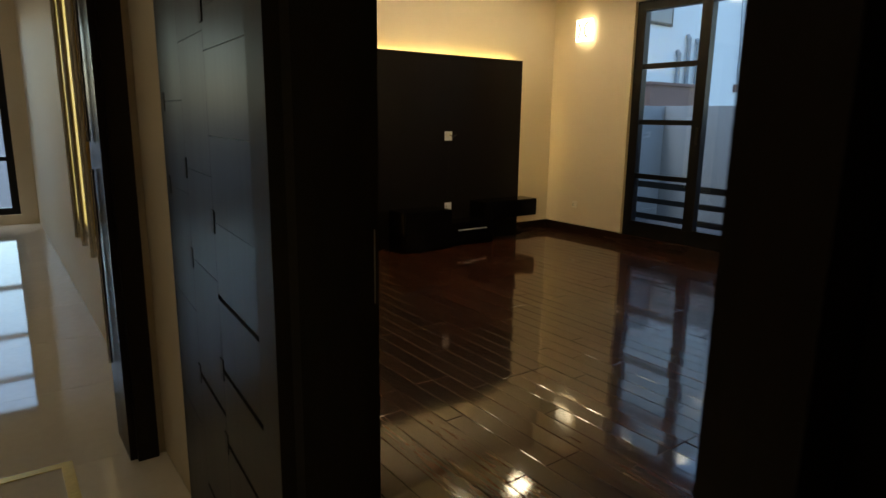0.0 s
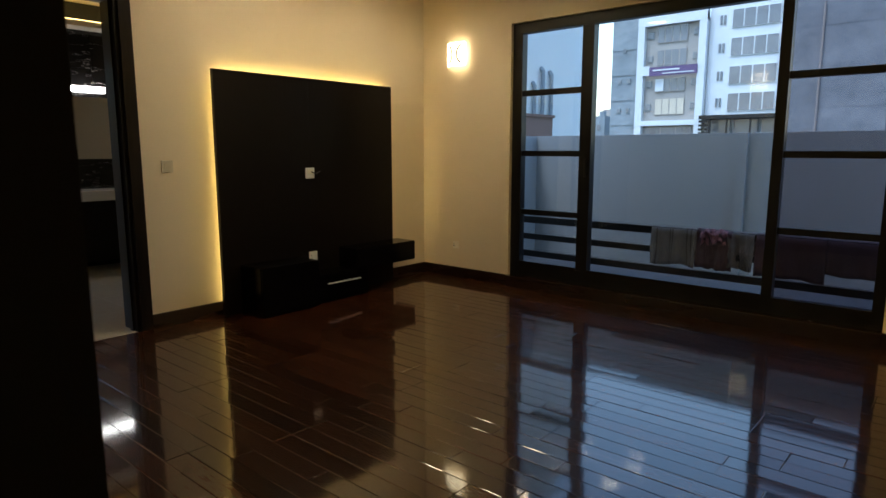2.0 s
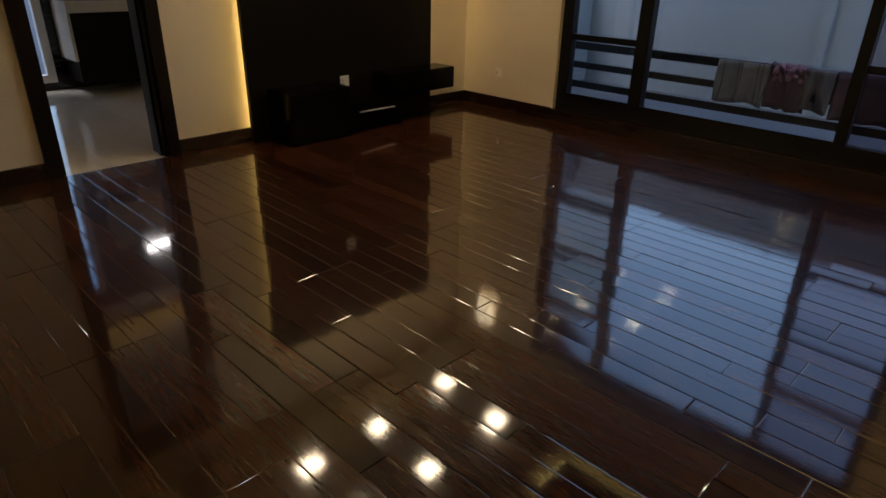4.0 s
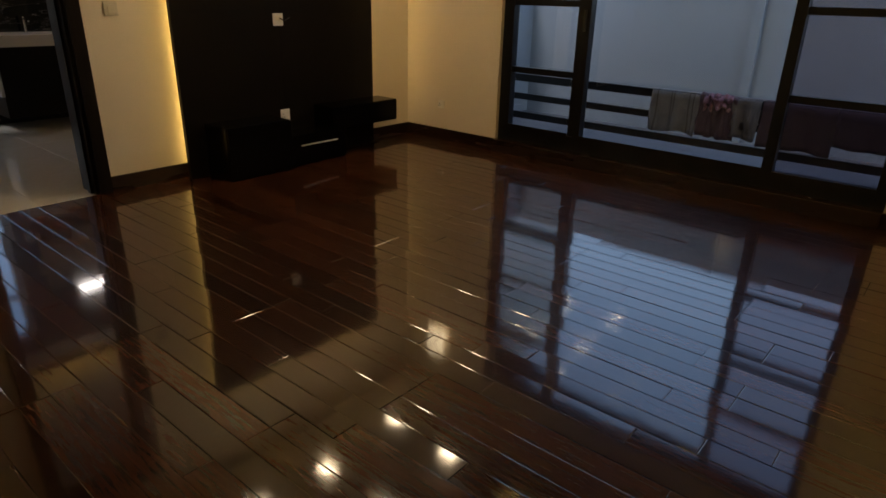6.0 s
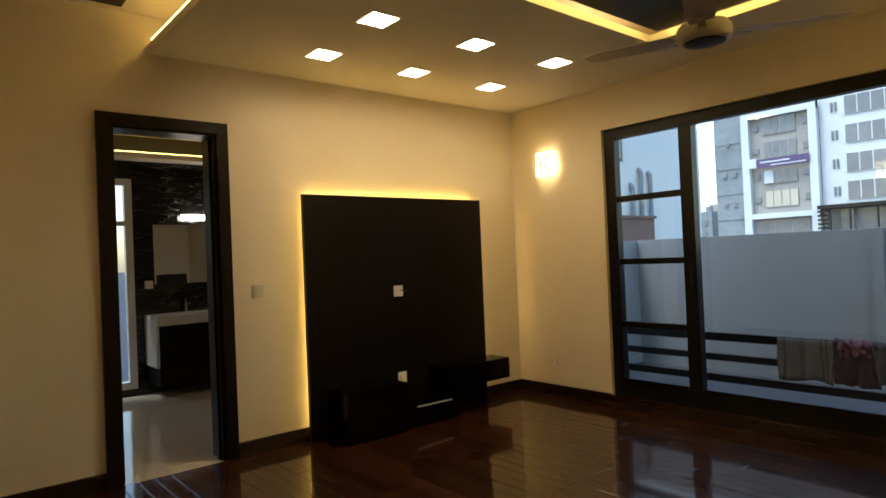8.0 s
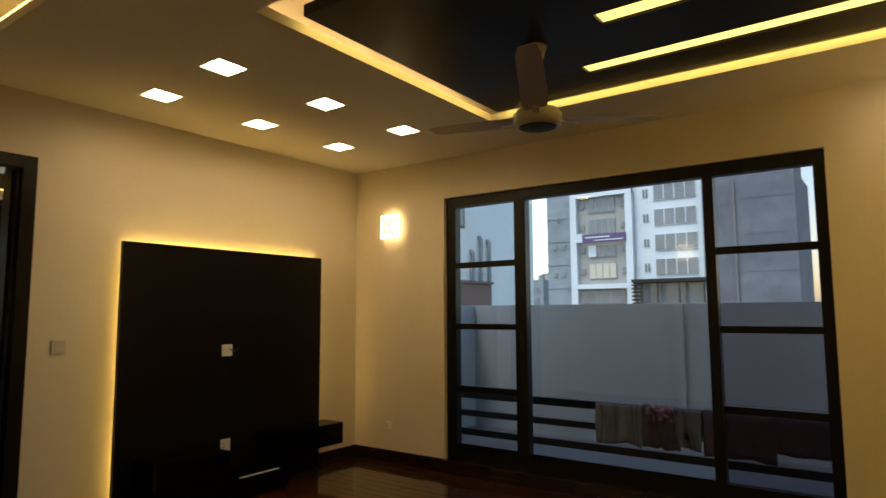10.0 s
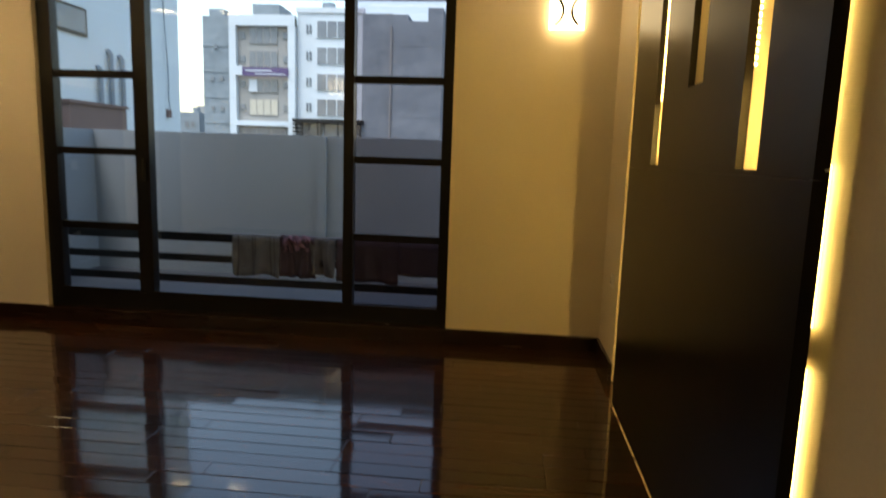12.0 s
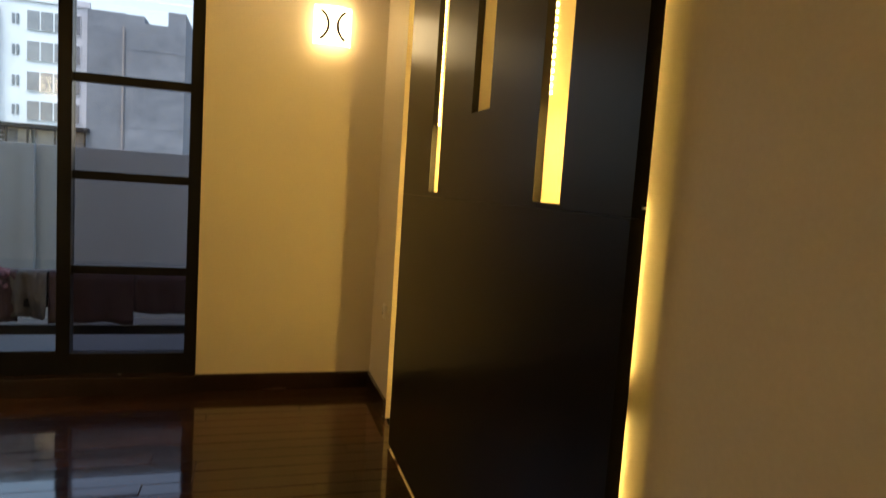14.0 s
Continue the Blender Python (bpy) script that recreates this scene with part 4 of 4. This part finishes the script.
part("frame_beam", boxes((fx(-15.35), YF - 0.72, fz(10.0), fx(-10.55), YF + 0.12, fz(10.75))), M_FACADE_WHITE, mid)
part("frame_beam", boxes((fx(-15.35), YF - 0.72, fz(3.1), fx(-10.55), YF + 0.12, fz(3.45))), M_FACADE_WHITE, mid)
part("roof_room", boxes((fx(-14.4), YF + 3, fz(10.7), fx(-12.4), YF + 8, fz(11.9))), M_CONC, mid)
for z0, z1, m in ((8.8, 10.0, None), (7.2, 8.35, None), (5.45, 6.4, None), (3.85, 5.0, M_CURTAIN_FAR)):
    far_window(mid, -14.0, -11.9, z0, z1, 4, mat=m, frame=M_FACADE_GREY)
    for x in (-14.7, -11.5):
        far_window(mid, x, x + 0.4, z0 + 0.35, z0 + 0.8, 1, frame=M_CONC)
far_window(mid, -14.6, -11.3, 2.0, 3.0, 3, frame=M_FACADE_GREY)
ban = part("banner", boxes((fx(-14.35), YF - 0.9, fz(6.55), fx(-11.0), YF - 0.8, fz(7.15))), M_PURPLE, mid, "dark purple advertising banner with white lines")
part("logo_field", boxes((fx(-14.95), YF - 0.92, fz(6.6), fx(-14.35), YF - 0.8, fz(7.25))), M_FACADE_WHITE, ban)
part("text_bar", boxes((fx(-14.1), YF - 0.95, fz(6.88), fx(-12.2), YF - 0.9, fz(6.98))), M_FACADE_WHITE, ban)
part("text_bar", boxes((fx(-13.4), YF - 0.95, fz(6.66), fx(-11.2), YF - 0.9, fz(6.73))), M_FACADE_WHITE, ban)
part("poster", boxes((fx(-14.0), YF - 0.30, fz(5.5), fx(-13.4), YF - 0.17, fz(6.35))), M_FACADE_WHITE, mid, "white paper poster with a red heading")
wb = block("office_building", "white office building with rows of wide windows", -10.55, -5.75, 11.0, M_FACADE_WHITE, 16, 0.3)
part("parapet", boxes((fx(-10.6), YF + 0.1, fz(11.0), fx(-5.7), YF + 0.6, fz(11.35))), M_FACADE_WHITE, wb)
part("water_tank", tube(1.0, 0.9, (fx(-9.0), YF + 5, fz(11.0)), (fx(-9.0), YF + 5, fz(12.2)), 16), M_CONC, wb)
for z in (9.29, 7.49, 5.68, 3.93):
    far_window(wb, -9.11, -6.2, z, z + 1.2, 4, 0.3)
    for x in (-9.88, -9.65):
        far_window(wb, x, x + 0.14, z + 0.3, z + 0.9, 1, 0.3, frame=M_CONC)
gar = thing("canopy", (fx(-8.2), YF - 4, -0.3), "dark metal shopfront canopy at street level", "canopy")
part("roof", boxes((fx(-10.5), YF - 2, fz(3.42), fx(-5.5), YF + 0.2, fz(3.66))), M_ALU, gar)
for x in (-9.85, -8.75, -7.3, -5.7):
    part("post", boxes((fx(x), YF - 1.9, -0.3, fx(x) + 0.16, YF - 1.7, fz(3.42))), M_ALU, gar)
for k in range(6):
    part("louvre", boxes((fx(-10.5), YF - 1.95, fz(1.9 + 0.26 * k), fx(-9.9), YF - 1.7, fz(2.04 + 0.26 * k))), M_ALU, gar)
for k in range(3):
    part("glazing", boxes((fx(-10.3 + 1.75 * k), YF - 0.25, 0.0, fx(-8.75 + 1.75 * k), YF - 0.05, fz(3.4))), M_PANE_FAR, gar)
gr = block("concrete_block", "large bare grey concrete building across the street", -5.7, -3.6, 10.85, M_CONC, 14, -1.0)
part("wing", boxes((fx(-3.6), YF - 2.2, -0.3, fx(-0.08), YF + 12, fz(10.25))), M_CONC, gr)
part("stair_head", boxes((fx(-1.15), YF - 1.5, fz(10.2), fx(-0.12), YF + 6, fz(11.2))), M_CONC, gr)
part("stair_head", boxes((fx(-3.6), YF - 1.5, fz(10.2), fx(-2.5), YF + 6, fz(10.75))), M_CONC, gr)


for z in (3.9, 6.3, 8.6):
    part("floor_band", boxes((fx(-3.6), YF - 2.23, fz(z), fx(-0.08), YF - 2.2, fz(z + 0.22))), M_CONC, gr)
part("downpipe", tube(0.12, 0.12, (fx(-3.55), YF - 2.4, -0.3), (fx(-3.55), YF - 2.4, fz(9.9)), 10), M_FACADE_GREY, gr)


def tree(x, y, h, seed):
    rnd = random.Random(seed)
    ob = thing("tree", (x, y, -0.3), "dark leafy street tree", "tree")
    part("trunk", tube(0.22, 0.10, (x, y, -0.3), (x + 0.2, y, h * 0.6), 10), M_BROWN, ob)
    for k in range(5):
        a = k * 1.26
        part("limb", tube(0.09, 0.03, (x + 0.15, y, h * (0.4 + 0.04 * k)), (x + 1.1 * math.cos(a), y + 1.1 * math.sin(a), h * (0.66 + 0.05 * k)), 8), M_BROWN, ob)
    bm = bmesh.new()
    for k in range(1500):
        a, r, u = rnd.uniform(0, 6.283), rnd.random() ** 0.5, rnd.random()
        rad = 1.9 * math.sin(math.pi * min(0.98, 0.12 + 0.86 * u)) * (0.75 + 0.35 * noise.noise((a * 1.5, u * 4, seed)))
        c = Vector((x + r * rad * math.cos(a), y + r * rad * math.sin(a), h * 0.42 + u * h * 0.6))
        t = Euler((rnd.uniform(0, 3), rnd.uniform(0, 3), rnd.uniform(0, 6))).to_matrix()
        bm.faces.new([bm.verts.new(c + t @ Vector(v)) for v in ((-0.16, 0, 0), (0, -0.08, 0.02), (0.17, 0, 0), (0, 0.08, 0.02))])
    part("crown", bm, M_LEAVES, ob)


tree(2.5, 40.0, 4.6, 4)
tree(4.6, 46.0, 4.9, 8)

# ---- pieces of walls and floors ----
floor = setting("floor", boxes((0, SO, -0.12, W, 0, -0.014)), M_JOINT, "dark brown varnished plank floor, highly polished", "floor")
rnd = random.Random(11)
PWID, cache = 0.1037, {}


def plank_mesh(length, width):
    key = (round(length, 2), round(width, 3))
    if key not in cache:
        w, h, e = length / 2 - 0.0005, width / 2 - 0.0005, 0.0028
        bm = bmesh.new()
        base = [bm.verts.new((a * w, b * h, -0.014)) for a, b in ((-1, -1), (1, -1), (1, 1), (-1, 1))]
        mid = [bm.verts.new((v.co.x, v.co.y, -0.0007)) for v in base]
        top = [bm.verts.new((v.co.x * (w - e) / w, v.co.y * (h - e) / h, 0)) for v in base]
        for lo, hi_ in ((base, mid), (mid, top)):
            for k in range(4):
                bm.faces.new((lo[k], lo[(k + 1) % 4], hi_[(k + 1) % 4], hi_[k]))
        bm.faces.new(top)
        cache[key] = finish(bm, "plank", M_PLANK)
    return cache[key]


y = 0.0
while y > SO + 0.01:
    y2 = max(y - PWID, SO)
    lo, hi_ = (0.0, W) if y2 > S - 0.001 else (4.483, 5.266)
    x = lo
    first = rnd.choice((0.25, 0.45, 0.65, 0.85))
    while x < hi_ - 0.01:
        x2 = min(x + (first if x == lo else 0.92), hi_)
        if hi_ - x2 < 0.12:
            x2 = hi_
        ob = new("plank", plank_mesh(x2 - x, y - y2))
        ob.parent = floor
        ob.matrix_basis = pose((x + x2) / 2, (y + y2) / 2, 0.0, rnd.gauss(0, 0.30), rnd.gauss(0, 0.10), 0)
        x = x2
    y = y2

tiled(bfloor, "tile", M_TILE, BX, 0.0, -4.1, -1.4, 0.6, 0.6, 0.0008)
tiled(hfloor, "tile", M_TILE, -3.5, 7.0, -9.1, SO, 0.8, 0.8, 0.0008)
mwall = setting("marble_cladding", boxes((BX, -2.95, 0, BX + 0.002, -1.4, 2.66)), M_BLACK, "black marble tile cladding with white veins", "wall")
tiled(mwall, "marble_tile", M_MARBLE, 0.0, 2.66, -2.95, -1.4, 0.45, 0.8, 0.002, plane="x", at=BX + 0.014)
INX, INY = 2.85, -5.435
setting("hall_inlay", boxes((INX, INY - 0.9, 0.0, INX + 0.04, INY - 0.04, 0.003), (INX, INY - 0.04, 0.0, INX + 0.9, INY, 0.003)), M_GOLD, "pale yellow inlaid border in the hall tiles", "inlay")
